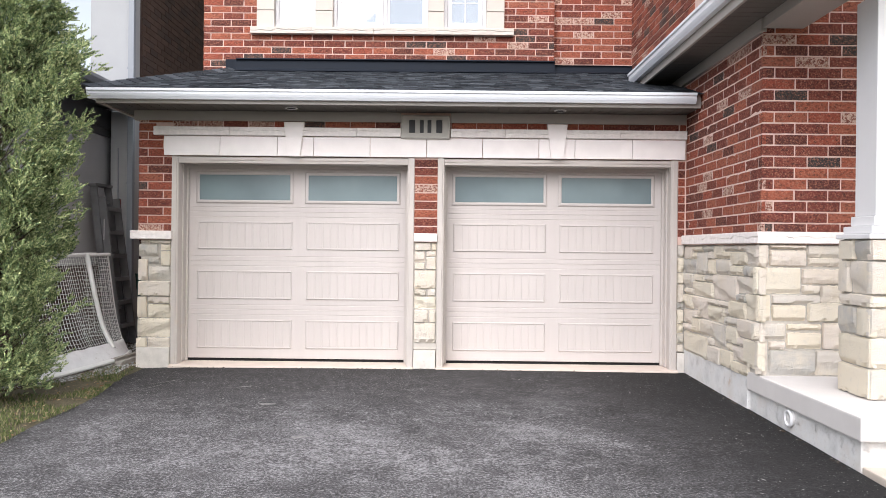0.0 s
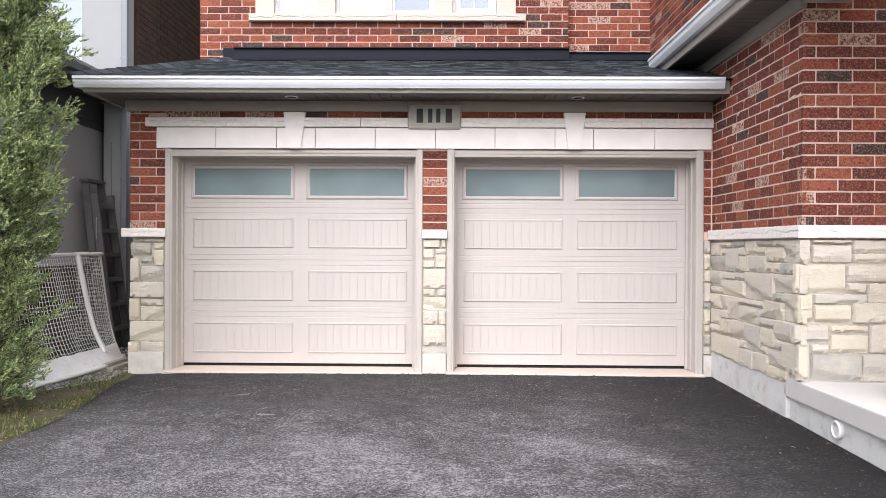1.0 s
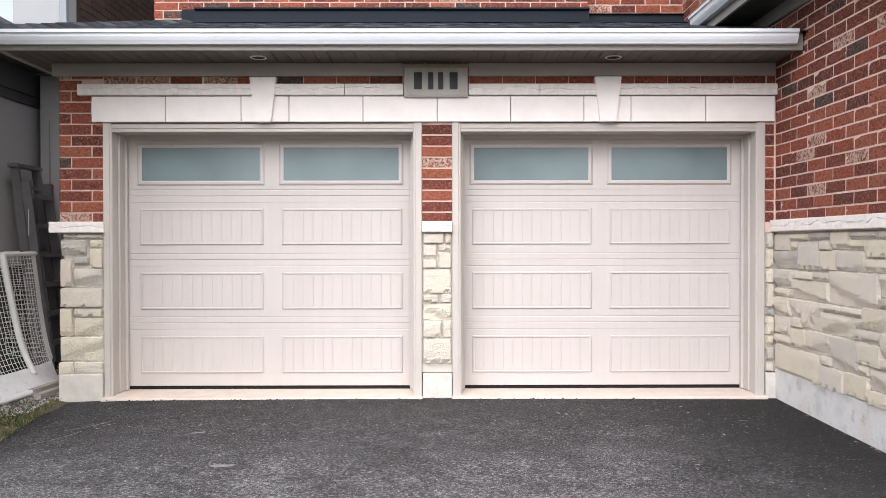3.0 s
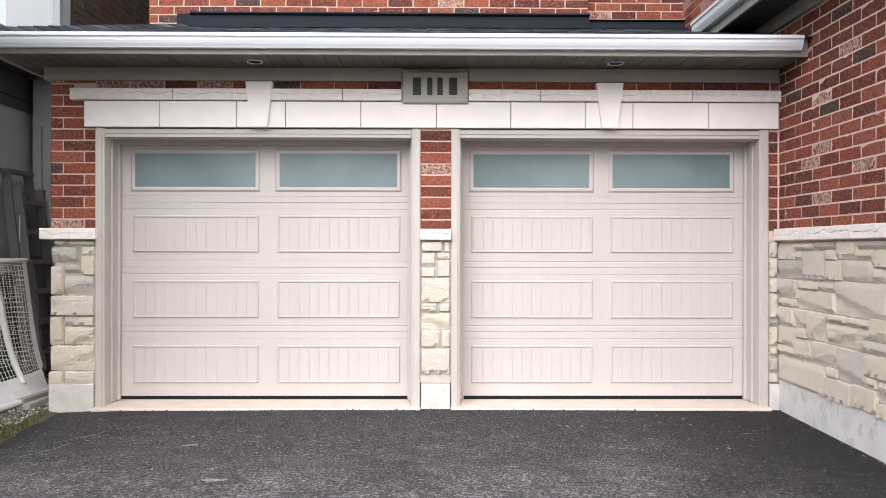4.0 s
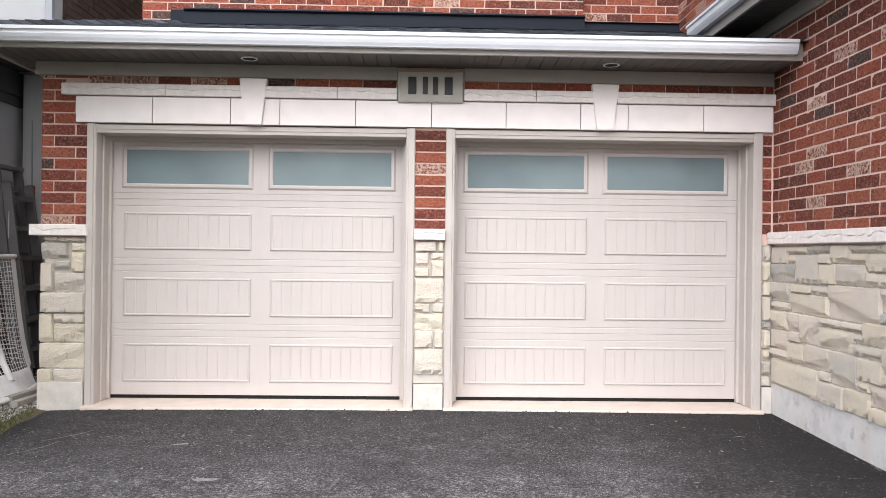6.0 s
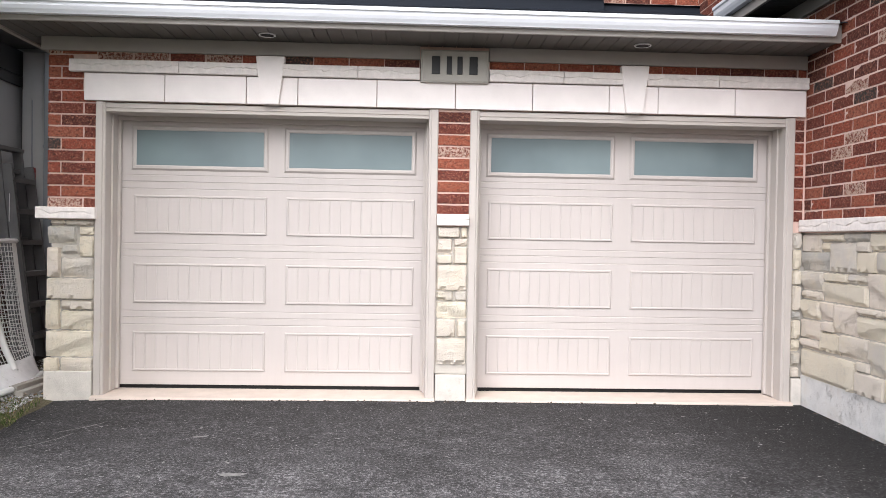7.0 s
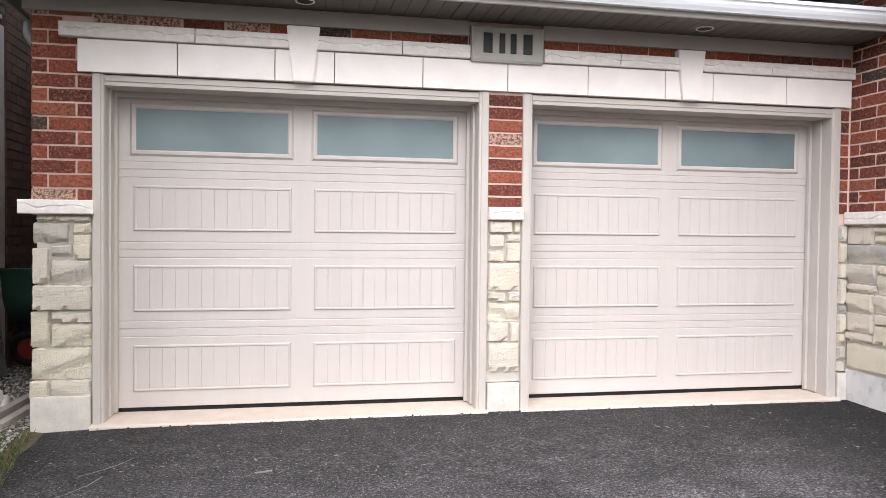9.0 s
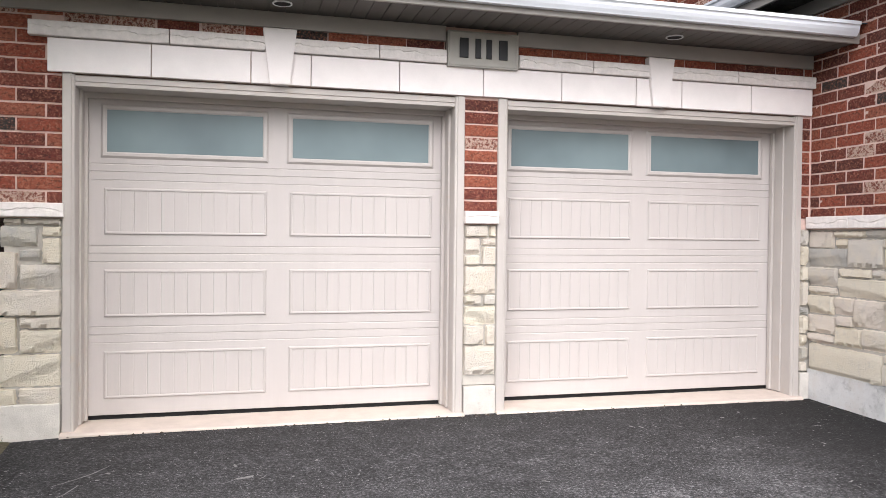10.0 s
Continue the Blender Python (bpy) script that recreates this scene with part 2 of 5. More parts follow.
STUCCO_DARK = plain("dark_grey_trim", (0.075, 0.078, 0.082), 0.6, 0, 0.35, 0.08, 3, 90, 0.1)
PIPE = plain("grey_downspout", (0.22, 0.24, 0.27), 0.4, 0.0, 0.5, 0.05, 3, 60, 0.02)
STUCCO_LOW = plain("mid_grey_render", (0.40, 0.405, 0.415), 0.85, 0, 0.3, 0.06, 2, 190, 0.4)
# ladder metal, darkened in colour for the dim gap between the houses
ALUMINIUM = plain("shaded_aluminium", (0.15, 0.152, 0.158), 0.55, 0.3, 0.4, 0.15, 9, 90, 0.08)
NETTING = plain("white_netting", (0.70, 0.70, 0.69), 0.8, 0, 0.3, 0.06)
TUBE = plain("white_steel_tube", (0.78, 0.78, 0.77), 0.4, 0, 0.4, 0.05)
SKIRT = plain("white_canvas_skirt", (0.72, 0.72, 0.73), 0.85, 0, 0.25, 0.10, 6, 70, 0.5, None, (0.5, 0.49, 0.47))
GREEN_TRAY = plain("green_plastic_tray", (0.030, 0.08, 0.065), 0.45, 0, 0.4, 0.12)
RED = plain("red_plastic", (0.20, 0.025, 0.022), 0.5)
DARK_STEEL = plain("dark_steel", (0.03, 0.03, 0.032), 0.45, 0.3)
PLAQUE = plain("grey_stone_plaque", (0.42, 0.40, 0.365), 0.8, 0, 0.3, 0.07, 12, 140, 0.3)
NUMERAL = plain("black_numeral", (0.018, 0.018, 0.02), 0.5)
SHINGLE = pieces_material("asphalt_shingle", [(0.0, (0.014, 0.017, 0.022)), (0.45, (0.035, 0.041, 0.050)), (0.8, (0.055, 0.063, 0.075)), (1.0, (0.10, 0.112, 0.128))], 0.92, True, 160, 0.5)
DARK_BRICK = pieces_material("dark_brown_brick", [(0.0, (0.075, 0.045, 0.036)), (0.5, (0.10, 0.062, 0.05)), (1.0, (0.06, 0.042, 0.038))], 0.9, True, 45, 0.6)
GRAVEL = pieces_material("limestone_gravel", [(0.0, (0.18, 0.175, 0.17)), (0.5, (0.33, 0.325, 0.32)), (1.0, (0.52, 0.515, 0.51))], 0.9)
GRASS = pieces_material("dry_grass", [(0.0, (0.045, 0.075, 0.02)), (0.5, (0.10, 0.135, 0.04)), (0.75, (0.18, 0.175, 0.08)), (1.0, (0.34, 0.28, 0.17))], 0.8, True, 20, 0.0)
FOLIAGE = pieces_material("cedar_foliage", [(0.0, (0.065, 0.105, 0.055)), (0.35, (0.18, 0.255, 0.115)), (0.7, (0.37, 0.45, 0.19)), (1.0, (0.62, 0.64, 0.34))], 0.75, True, 40, 0.0)
BARK = plain("cedar_bark", (0.07, 0.05, 0.038), 0.95, 0, 0.2, 0.3, 20, 120, 0.8, (3, 3, 0.5))


def frosted_glass():
    m, n, l, b = material("frosted_glass", 0.32, 0, 0.5)
    p = world_place(n)
    l.new(ramp(n, l, noise_node(n, l, 1.4, 3, 0.5, p), [(0.3, (0.13, 0.175, 0.19)), (0.7, (0.20, 0.26, 0.275))]), b.inputs["Base Color"])
    bump(n, l, b, noise_node(n, l, 220, 2, 0.5, p), 0.05, 0.002)
    return m


def window_glass():
    m, n, l, b = material("clear_window_glass", 0.03, 0, 1.0)
    b.inputs["Base Color"].default_value = (0.40, 0.43, 0.47, 1)
    b.inputs["Metallic"].default_value = 0.75
    return m


FROST, PANE = frosted_glass(), window_glass()

# ---- ground, driveway ----
WALL_Y, LEFT_X, WING_X = 8.06, -3.20, 2.59


def fall(y):
    """Height of the drive: it falls gently from the garage."""
    return 0.322 - 0.016 * max(min(8.05 - y, 14.0), 0.0)


def drive_left(y):
    return -3.17 + 0.20 * min(1.0, max(0.0, (7.95 - y) / 1.6)) + 0.06 * min(1.0, max(0.0, (6.4 - y) / 1.5)) + 0.02 * math.sin(y * 3.1)


def ground_sheet():
    bm = bmesh.new()
    xs = [-1500, -300, -60, -15, -8] + [-6 + 0.25 * k for k in range(13)] + [-2.5, 0, 3, 8, 15, 60, 300, 1500]
    ys = [-1500, -300, -60, -15, -6, 0] + [3 + 0.25 * k for k in range(33)] + [13, 20, 60, 300, 1500]
    grid = []
    for y in ys:
        row = []
        for x in xs:
            z = fall(y) - 0.035
            if -6 < x < -3.1 and 3 <= y <= 11:
                z += 0.03 + 0.018 * noise.noise((x * 1.7, y * 1.7, 0))
            row.append(bm.verts.new((x, y, z)))
        grid.append(row)
    for a, b in zip(grid, grid[1:]):
        for i in range(len(xs) - 1):
            bm.faces.new((a[i], a[i + 1], b[i + 1], b[i]))
    return tagged(part("ground", bm, SOIL, smooth=True), "thin spring lawn with bare brown soil", "ground", kind="structure")


def driveway():
    bm = bmesh.new()
    ys = [-12 + 1.0 * k for k in range(12)] + [0.2 * k for k in range(41)] + [8.045]
    rows = []
    for y in ys:
        l = drive_left(y)
        row = [bm.verts.new((l - 0.03, y, fall(y) - 0.06))]
        for k in range(13):
            x = l + (2.605 - l) * k / 12
            z = fall(y) + 0.012 * (1 - ((k - 6) / 6) ** 2) + 0.003 * noise.noise((x * 2, y * 2, 3)) - (0.02 if k == 0 else 0)
            row.append(bm.verts.new((x, y, z)))
        rows.append(row)
    for a, b in zip(rows, rows[1:]):
        for i in range(13):
            bm.faces.new((a[i], a[i + 1], b[i + 1], b[i]))
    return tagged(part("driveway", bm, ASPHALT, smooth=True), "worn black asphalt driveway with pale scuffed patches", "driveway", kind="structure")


ground_sheet()
driveway()

# ---- masonry ----
COURSE, LONG, JOINT, FIRST = 0.0891, 0.268, 0.013, 1.752
PIECES = {}


def brick_mesh(length, height, kind):
    key = (round(length, 3), round(height, 3), kind)
    if key not in PIECES:
        rng = random.Random(hash(key[2]) * 7 + int(length * 1000))
        bm = bmesh.new()
        nx, nz, rows = 4, 2, []
        for j in range(nz + 1):
            row = []
            for i in range(nx + 1):
                edge = i in (0, nx) or j in (0, nz)
                y = (0.0015 if edge else 0.0) + rng.uniform(-0.0016, 0.0016)
                row.append(bm.verts.new((length * i / nx + (rng.uniform(-0.0012, 0.0012) if edge else 0), y, height * j / nz + rng.uniform(-0.0012, 0.0012))))
            rows.append(row)
        for a, b in zip(rows, rows[1:]):
            for i in range(nx):
                bm.faces.new((a[i], a[i + 1], b[i + 1], b[i]))
        rim = rows[0] + [r[-1] for r in rows[1:]] + rows[-1][-2::-1] + [r[0] for r in rows[-2:0:-1]]
        back = [bm.verts.new((v.co.x, 0.03, v.co.z)) for v in rim]
        for i in range(len(rim)):
            k = (i + 1) % len(rim)
            bm.faces.new((rim[k], rim[i], back[i], back[k]))
        data = bpy.data.meshes.new("brick")
        bm.to_mesh(data)
        bm.free()
        data.materials.append(BRICK)
        PIECES[key] = data
    return PIECES[key]


def brick_field(parent, origin, along, width, z0, z1, holes=(), seed=1, lead=1):
    """Third-bond bricks on a wall face: origin is its foot, along its direction; courses of parity lead begin with a header."""
    rng = random.Random(seed)
    ax = Vector(along).normalized()
    turn = Matrix((ax, Vector((0, 0, 1)).cross(ax), (0, 0, 1))).transposed().to_4x4()
    k0, k1 = math.floor((z0 - FIRST) / COURSE), math.ceil((z1 - FIRST) / COURSE)
    for k in range(k0, k1):
        lo, hi = max(FIRST + k * COURSE, z0), min(FIRST + (k + 1) * COURSE - JOINT, z1)
        if hi - lo < 0.015:
            continue
        free = [(0.0, width)]
        for a, b, c, d in holes:
            if c < hi - 0.02 and d > lo + 0.02:
                free = [s for u, v in free for s in ((u, min(v, a)), (max(u, b), v)) if s[1] - s[0] > 0.02]
        u = 0.102 - LONG if k % 2 == lead else 0.0
        while u < width:
            for a, b in free:
                s, e = max(u, a + (0 if a == 0 else 0.004)), min(u + LONG - JOINT, b)
                if e - s > 0.025:
                    ob = new("brick", brick_mesh(round(e - s, 2) if e - s < LONG - JOINT - 0.003 else LONG - JOINT, hi - lo, rng.randrange(4)))
                    ob.matrix_basis = Matrix.Translation(Vector(origin) + ax * s + Vector((0, 0, lo))) @ turn
                    ob.location += turn.to_3x3() @ Vector((0, rng.uniform(-0.0015, 0.0015), 0))
                    ob.parent = parent
            u += LONG


def stone_mesh(length, height, rng, proud=0.03):
    """A split-faced stone: flat face, rounded arrises, a ragged chipped foot and, on large stones, a broken corner."""
    bm = bmesh.new()
    nx, nz = max(5, min(18, int(length / 0.017))), max(5, min(11, int(height / 0.015)))
    seed = rng.uniform(0, 100)
    lip = rng.uniform(0.003, 0.009)
    broken = height > 0.11 and length > 0.16 and rng.random() < 0.6
    lean, reach = rng.uniform(-0.9, 0.9), rng.uniform(0.25, 0.6)
    round_off = rng.uniform(0.006, 0.014)
    rows = []
    for j in range(nz + 1):
        row = []
        for i in range(nx + 1):
            u, v = i / nx, j / nz
            if i in (1, nx - 1):
                u = 0.007 / length if i == 1 else 1 - 0.007 / length
            if j in (1, nz - 1):
                v = 0.006 / height if j == 1 else 1 - 0.006 / height
            x, z = u * length, v * height
            edge = min(1.0, min(x, length - x, height - z, z + 0.004) / round_off)
            d = proud * (0.35 + 0.65 * math.sqrt(max(0.0, edge))) if i not in (0, nx) and j not in (0, nz) else proud * 0.2
            d += 0.10 * proud * noise.noise((x * 8 + seed, z * 14, seed)) + 0.06 * proud * noise.noise((x * 40, z * 50, seed))
            foot = lip + 0.008 * noise.noise((x * 22 + seed, 3.0, seed))
            if z < foot:
                d -= 0.72 * proud
            if broken:
                cut = reach * height * (1 + lean * (2 * u - 1)) + 0.022 * noise.noise((x * 26, seed, 1.0))
                if z < cut:
                    d -= 0.12 * proud + min(0.6 * proud, 0.4 * (cut - z)) + 0.14 * proud * noise.noise((x * 60, z * 60, seed))
            jag = 0.004 if i in (0, nx) or j in (0, nz) else 0.0
            corner = round_off * 0.6 if i in (0, nx) and j in (0, nz) else 0.0
            row.append(bm.verts.new((x + rng.uniform(-jag, jag) + corner * (1 if i == 0 else -1), -max(d, 0.004),
                                     z + rng.uniform(-jag, jag) + corner * (1 if j == 0 else -1))))
        rows.append(row)
    for a, b in zip(rows, rows[1:]):
        for i in range(nx):
            bm.faces.new((a[i], a[i + 1], b[i + 1], b[i]))
    rim = rows[0] + [r[-1] for r in rows[1:]] + rows[-1][-2::-1] + [r[0] for r in rows[-2:0:-1]]
    back = [bm.verts.new((v.co.x, 0.02, v.co.z)) for v in rim]
    for i in range(len(rim)):
        k = (i + 1) % len(rim)
        bm.faces.new((rim[k], rim[i], back[i], back[k]))
    data = bpy.data.meshes.new("stone")
    bm.to_mesh(data)
    bm.free()
    data.materials.append(STONE)
    return data


def put_stone(parent, origin, along, u0, u1, z0, z1, rng, gap=0.010, low=0.026, high=0.040):
    ax = Vector(along).normalized()
    turn = Matrix((ax, Vector((0, 0, 1)).cross(ax), (0, 0, 1))).transposed().to_4x4()
    ob = new("stone", stone_mesh(u1 - u0 - gap, z1 - z0 - gap, rng, rng.uniform(low, high)))
    base = at_of(parent)
    ob.matrix_basis = Matrix.Translation(Vector(origin) + ax * (u0 + gap / 2) + Vector((0, 0, z0 + gap / 2)) - base) @ turn
    ob.parent = parent


def ashlar(parent, origin, along, width, z0, z1, seed, rows=17):
    """Random ashlar: stones of one to three rows in height."""
    rng = random.Random(seed)
    h, cell = (z1 - z0) / rows, 0.052
    cols = max(2, round(width / cell))
    cell = width / cols
    taken = [[False] * cols for _ in range(rows)]
    for r in range(rows):
        c = 0
        while c < cols:
            if taken[r][c]:
                c += 1
                continue
            free = 0
            while c + free < cols and not taken[r][c + free]:
                free += 1
            tall = rng.choices((1, 2, 3), (0.27, 0.55, 0.18))[0]
            wide = rng.randint(*{1: (2, 5), 2: (3, 5), 3: (4, 7)}[tall])
            tall, wide = min(tall, rows - r), min(wide, free)
            if free - wide in (1, 2):
                wide = free
            if wide > 9:
                wide = free // 2
            while tall > 1 and wide * cell < tall * h * 1.1:
                tall -= 1
            while any(taken[r + k][c + i] for k in range(tall) for i in range(wide)):
                tall -= 1
            for k in range(tall):
                for i in range(wide):
                    taken[r + k][c + i] = True
            put_stone(parent, origin, along, c * cell, (c + wide) * cell, z0 + r * h, z0 + (r + tall) * h, rng)
            c += wide


def coursed(parent, origin, along, z_top, courses, seed):
    """Stones laid as told: each course is its height and its stones as (from, to, low part, high part) of the course."""
    rng = random.Random(seed)
    for height, stones in courses:
        for u0, u1, a, b in stones:
            put_stone(parent, origin, along, u0, u1, z_top - height + a * height, z_top - height + b * height, rng)
        z_top -= height


def rock_strip(bm, x0, x1, y0, y1, z0, z1, seed, axis="x"):
    """A sill or band stone: sawn upper edge, and below a wavy line a chiselled, slightly set-back face."""
    n, rows, h = max(4, int((x1 - x0) / 0.018)), [], z1 - z0
    for i in range(n + 1):
        u = x0 + (x1 - x0) * i / n
        line = 0.60 + 0.26 * noise.noise((u * 11 + seed, 0.5, seed)) + 0.10 * noise.noise((u * 41, seed, 2.0))
        deep = 0.002 + 0.007 * max(0.0, noise.noise((u * 17 + seed, 7.5, seed)) + 0.25)
        ring = []
        for v, (d, f) in enumerate(((y1, 0.0), (y0 + 0.005, 0.0), (y0, 0.06), (y0 + 0.3 * deep, line - 0.22), (y0 + deep, line - 0.06), (y0 - 0.001, line), (y0, 0.95), (y0 + 0.005, 1.0), (y1, 1.0))):
            k = 0.003 * noise.noise((u * 30 + seed, v * 3.1, seed)) if 2 <= v <= 5 else 0
            ring.append(bm.verts.new((u, d + k, z0 + f * h) if axis == "x" else (d + k, u, z0 + f * h)))
        rows.append(ring)
    for a, b in zip(rows, rows[1:]):
        for i in range(9):
            bm.faces.new((a[i], b[i], b[(i + 1) % 9], a[(i + 1) % 9]))
    bm.faces.new(rows[0])
    bm.faces.new(rows[-1][::-1])
    bmesh.ops.recalc_face_normals(bm, faces=bm.faces)
    return bm


# ---- garage front ----
D1, D2 = (-2.775, -0.347), (0.042, 2.432)     # clear openings of the two doors
HEAD, SILL = 2.485, 0.36
STONE_TOP, STONE_FOOT = 1.665, 0.535

bm = bmesh.new()
BACK = WALL_Y + 0.007
for x0, x1, z0, z1 in ((LEFT_X + 0.006, D1[0] - 0.03, STONE_TOP, 3.10), (D1[1] + 0.03, D2[0] - 0.03, STONE_TOP, 2.56), (D2[1] + 0.03, WING_X + 0.02, STONE_TOP, 3.06)):
    box(bm, x0, x1, BACK, BACK + 0.28, z0, z1)
box(bm, D1[0] - 0.03, D2[1] + 0.03, BACK, BACK + 0.24, 2.56, 3.10)
wall_front = tagged(part("wall_garage_front", bm, MORTAR), "red brick garage front with pale mortar joints", "wall", kind="structure")
bm = bmesh.new()
for x0, x1 in ((LEFT_X + 0.03, D1[0] - 0.03), (D1[1] + 0.03, D2[0] - 0.03), (D2[1] + 0.03, WING_X + 0.02)):
    box(bm, x0, x1, WALL_Y + 0.012, WALL_Y + 0.29, STONE_FOOT, STONE_TOP + 0.01)
part("stone_backing", bm, STONE_MORTAR, wall_front, "pale mortar between the stones")
# side of the garage, towards the neighbour
bm = bmesh.new()
box(bm, LEFT_X + 0.01, LEFT_X + 0.2, BACK + 0.28, 16.0, 0.2, 3.06)
tagged(part("wall_garage_side", bm, MORTAR), "red brick garage side wall", "wall", kind="structure")

TRIM_W = 0.072


def casings(name, x0, x1):
    """The painted wooden frame round one door: casing, jambs, stops."""
    holder = tagged(new(name), "beige painted timber door surround", "door frame", kind="structure")
    y0, y1 = WALL_Y - 0.008, WALL_Y + 0.28
    for side, a, s in (("left", x0, -1), ("right", x1, 1)):
        bm = bmesh.new()
        prism(bm, [(a + s * u, v) for u, v in ((0, y1), (0, y0 + 0.012), (s * 0 + 0.006, y0 + 0.004), (0.018, y0 + 0.004), (0.022, y0 - 0.004), (TRIM_W - 0.006, y0 - 0.004), (TRIM_W, y0 + 0.003), (TRIM_W, y1))], "x", 0, 1)
        # the profile lies in plan: turn it upright
        for v in bm.verts:
            t, px, py = v.co
            v.co = (px, py, SILL - 0.03 + t * (HEAD + 0.072 - SILL + 0.03))
        bmesh.ops.recalc_face_normals(bm, faces=bm.faces)
        part("jamb_casing", bm, CASING, holder)
        bm = bmesh.new()
        box(bm, min(a, a - s * 0.036), max(a, a - s * 0.036), WALL_Y + 0.205, WALL_Y + 0.240, SILL, HEAD - 0.001, 0.004)
        part("door_stop", bm, CASING, holder)
        bm = bmesh.new()
        box(bm, min(a, a - s * 0.016), max(a, a - s * 0.016), WALL_Y + 0.11, WALL_Y + 0.203, SILL, HEAD - 0.001, 0.003)
        part("jamb_strip", bm, CASING, holder)
    bm = bmesh.new()
    prism(bm, [(y1, HEAD), (y0 + 0.004, HEAD), (y0 + 0.004, HEAD + 0.016), (y0 + 0.018, HEAD + 0.018), (y0 + 0.018, HEAD + 0.028), (y0 + 0.010, HEAD + 0.030), (y0 + 0.010, HEAD + 0.066), (y1, HEAD + 0.066)], "x", x0 + 0.0005, x1 - 0.0005)
    part("head_casing", bm, CASING, holder)
    bm = bmesh.new()
    box(bm, x0 + 0.001, x1 - 0.001, WALL_Y + 0.2015, WALL_Y + 0.2425, HEAD - 0.036, HEAD + 0.002, 0.004)
    part("head_stop", bm, CASING, holder)


casings("door_frame_1", *D1)
casings("door_frame_2", *D2)


def panel_frame(bm, x0, x1, z0, z1, y, w=0.020, rise=0.011):
    """A raised moulding that runs round a pressed panel."""
    loops = []
    for d, h in ((0, 0), (w * 0.35, rise), (w * 0.75, rise), (w, 0.0055)):
        loops.append([bm.verts.new(c) for c in ((x0 + d, y - h, z0 + d), (x1 - d, y - h, z0 + d), (x1 - d, y - h, z1 - d), (x0 + d, y - h, z1 - d))])
    for a, b in zip(loops, loops[1:]):
        for i in range(4):
            k = (i + 1) % 4
            bm.faces.new((a[i], a[k], b[k], b[i]))
    return loops[-1]


def garage_door(name, x0, x1, columns, label):
    """A sectional door: four sections, three with pressed plank panels, the top one glazed."""
    base = ((x0 + x1) / 2, 8.31, SILL)
    door = thing(name, base, label, "garage door", "garage doors", "structure")
    y = 8.31
    joints = [0.383, 0.914, 1.446, 1.982, 2.475]
    a, b = x0 + 0.004, x1 - 0.004
    for k in range(4):
        z0, z1 = joints[k], joints[k + 1]
        bm = bmesh.new()
        # section outline with ribs along its joints, drawn out across the door
        prof = [(y + 0.045, z0 + 0.0006), (y + 0.003, z0 + 0.0006), (y, z0 + 0.004)]
        if k > 0:
            prof += [(y, z0 + 0.045), (y + 0.0035, z0 + 0.050), (y, z0 + 0.055)]
        if k < 3:
            prof += [(y, z1 - 0.061), (y + 0.0035, z1 - 0.056), (y, z1 - 0.051)]
        prof += [(y, z1 - 0.004), (y + 0.003, z1 - 0.0006), (y + 0.045, z1 - 0.0006)]
        prism(bm, prof, "x", a, b)
        section = part("door_section", bm, DOOR, door)
        if k < 3:
            p0, p1 = ((0.491, 0.805), (1.028, 1.341), (1.570, 1.876))[k]
            for u0, u1 in columns:
                bm = bmesh.new()
                panel_frame(bm, u0, u1, p0, p1, y - 0.0005)
                # planks with fine grooves between them
                i0, i1, q0, q1 = u0 + 0.016, u1 - 0.016, p0 + 0.016, p1 - 0.016
                n = 12
                step = (i1 - i0) / n
                cuts = [i0]
                for i in range(1, n):
                    c = i0 + i * step
                    cuts += [c - 0.004, c, c + 0.004]
                cuts.append(i1)
                deep = [(0.0 if i % 3 != 2 or i in (0, len(cuts) - 1) else 0.0032) for i in range(len(cuts))]
                lo = [bm.verts.new((c, y - 0.006 + d, q0)) for c, d in zip(cuts, deep)]
                hi = [bm.verts.new((c, y - 0.006 + d, q1)) for c, d in zip(cuts, deep)]
                for i in range(len(cuts) - 1):
                    bm.faces.new((lo[i], lo[i + 1], hi[i + 1], hi[i]))
                part("panel", bm, DOOR, section)
        else:
            for u0, u1 in columns:
                w0, w1, q0, q1 = u0 - 0.022, u1 + 0.010, 2.070, 2.424
                bm = bmesh.new()
                inner = panel_frame(bm, w0, w1, q0, q1, y - 0.0005, 0.042, 0.014)
                frame_part = part("window_frame", bm, DOOR, section)
                bm = bmesh.new()
                box(bm, w0 + 0.038, w1 - 0.038, y - 0.0075, y - 0.0045, q0 + 0.038, q1 - 0.038)
                part("pane", bm, FROST, frame_part, "frosted grey-green glass pane")
    bm = bmesh.new()
    box(bm, a, b, y + 0.022, y + 0.044, SILL - 0.01, 0.386)
    part("bottom_seal", bm, SEAL, door, "black rubber bottom seal")
    return door


garage_door("garage_door_1", *D1, [(-2.648, -1.612), (-1.459, -0.446)], "closed beige sectional garage door with four frosted panes")
garage_door("garage_door_2", *D2, [(0.141, 1.149), (1.298, 2.318)], "closed beige sectional garage door beside the brick wing")
bm = bmesh.new()
box(bm, D1[0] - 0.02, D2[1] + 0.02, 8.37, 8.40, 0.2, 2.56)
tagged(part("wall_garage_inside", bm, SEAL), "dark garage interior behind the doors", "wall", kind="structure")

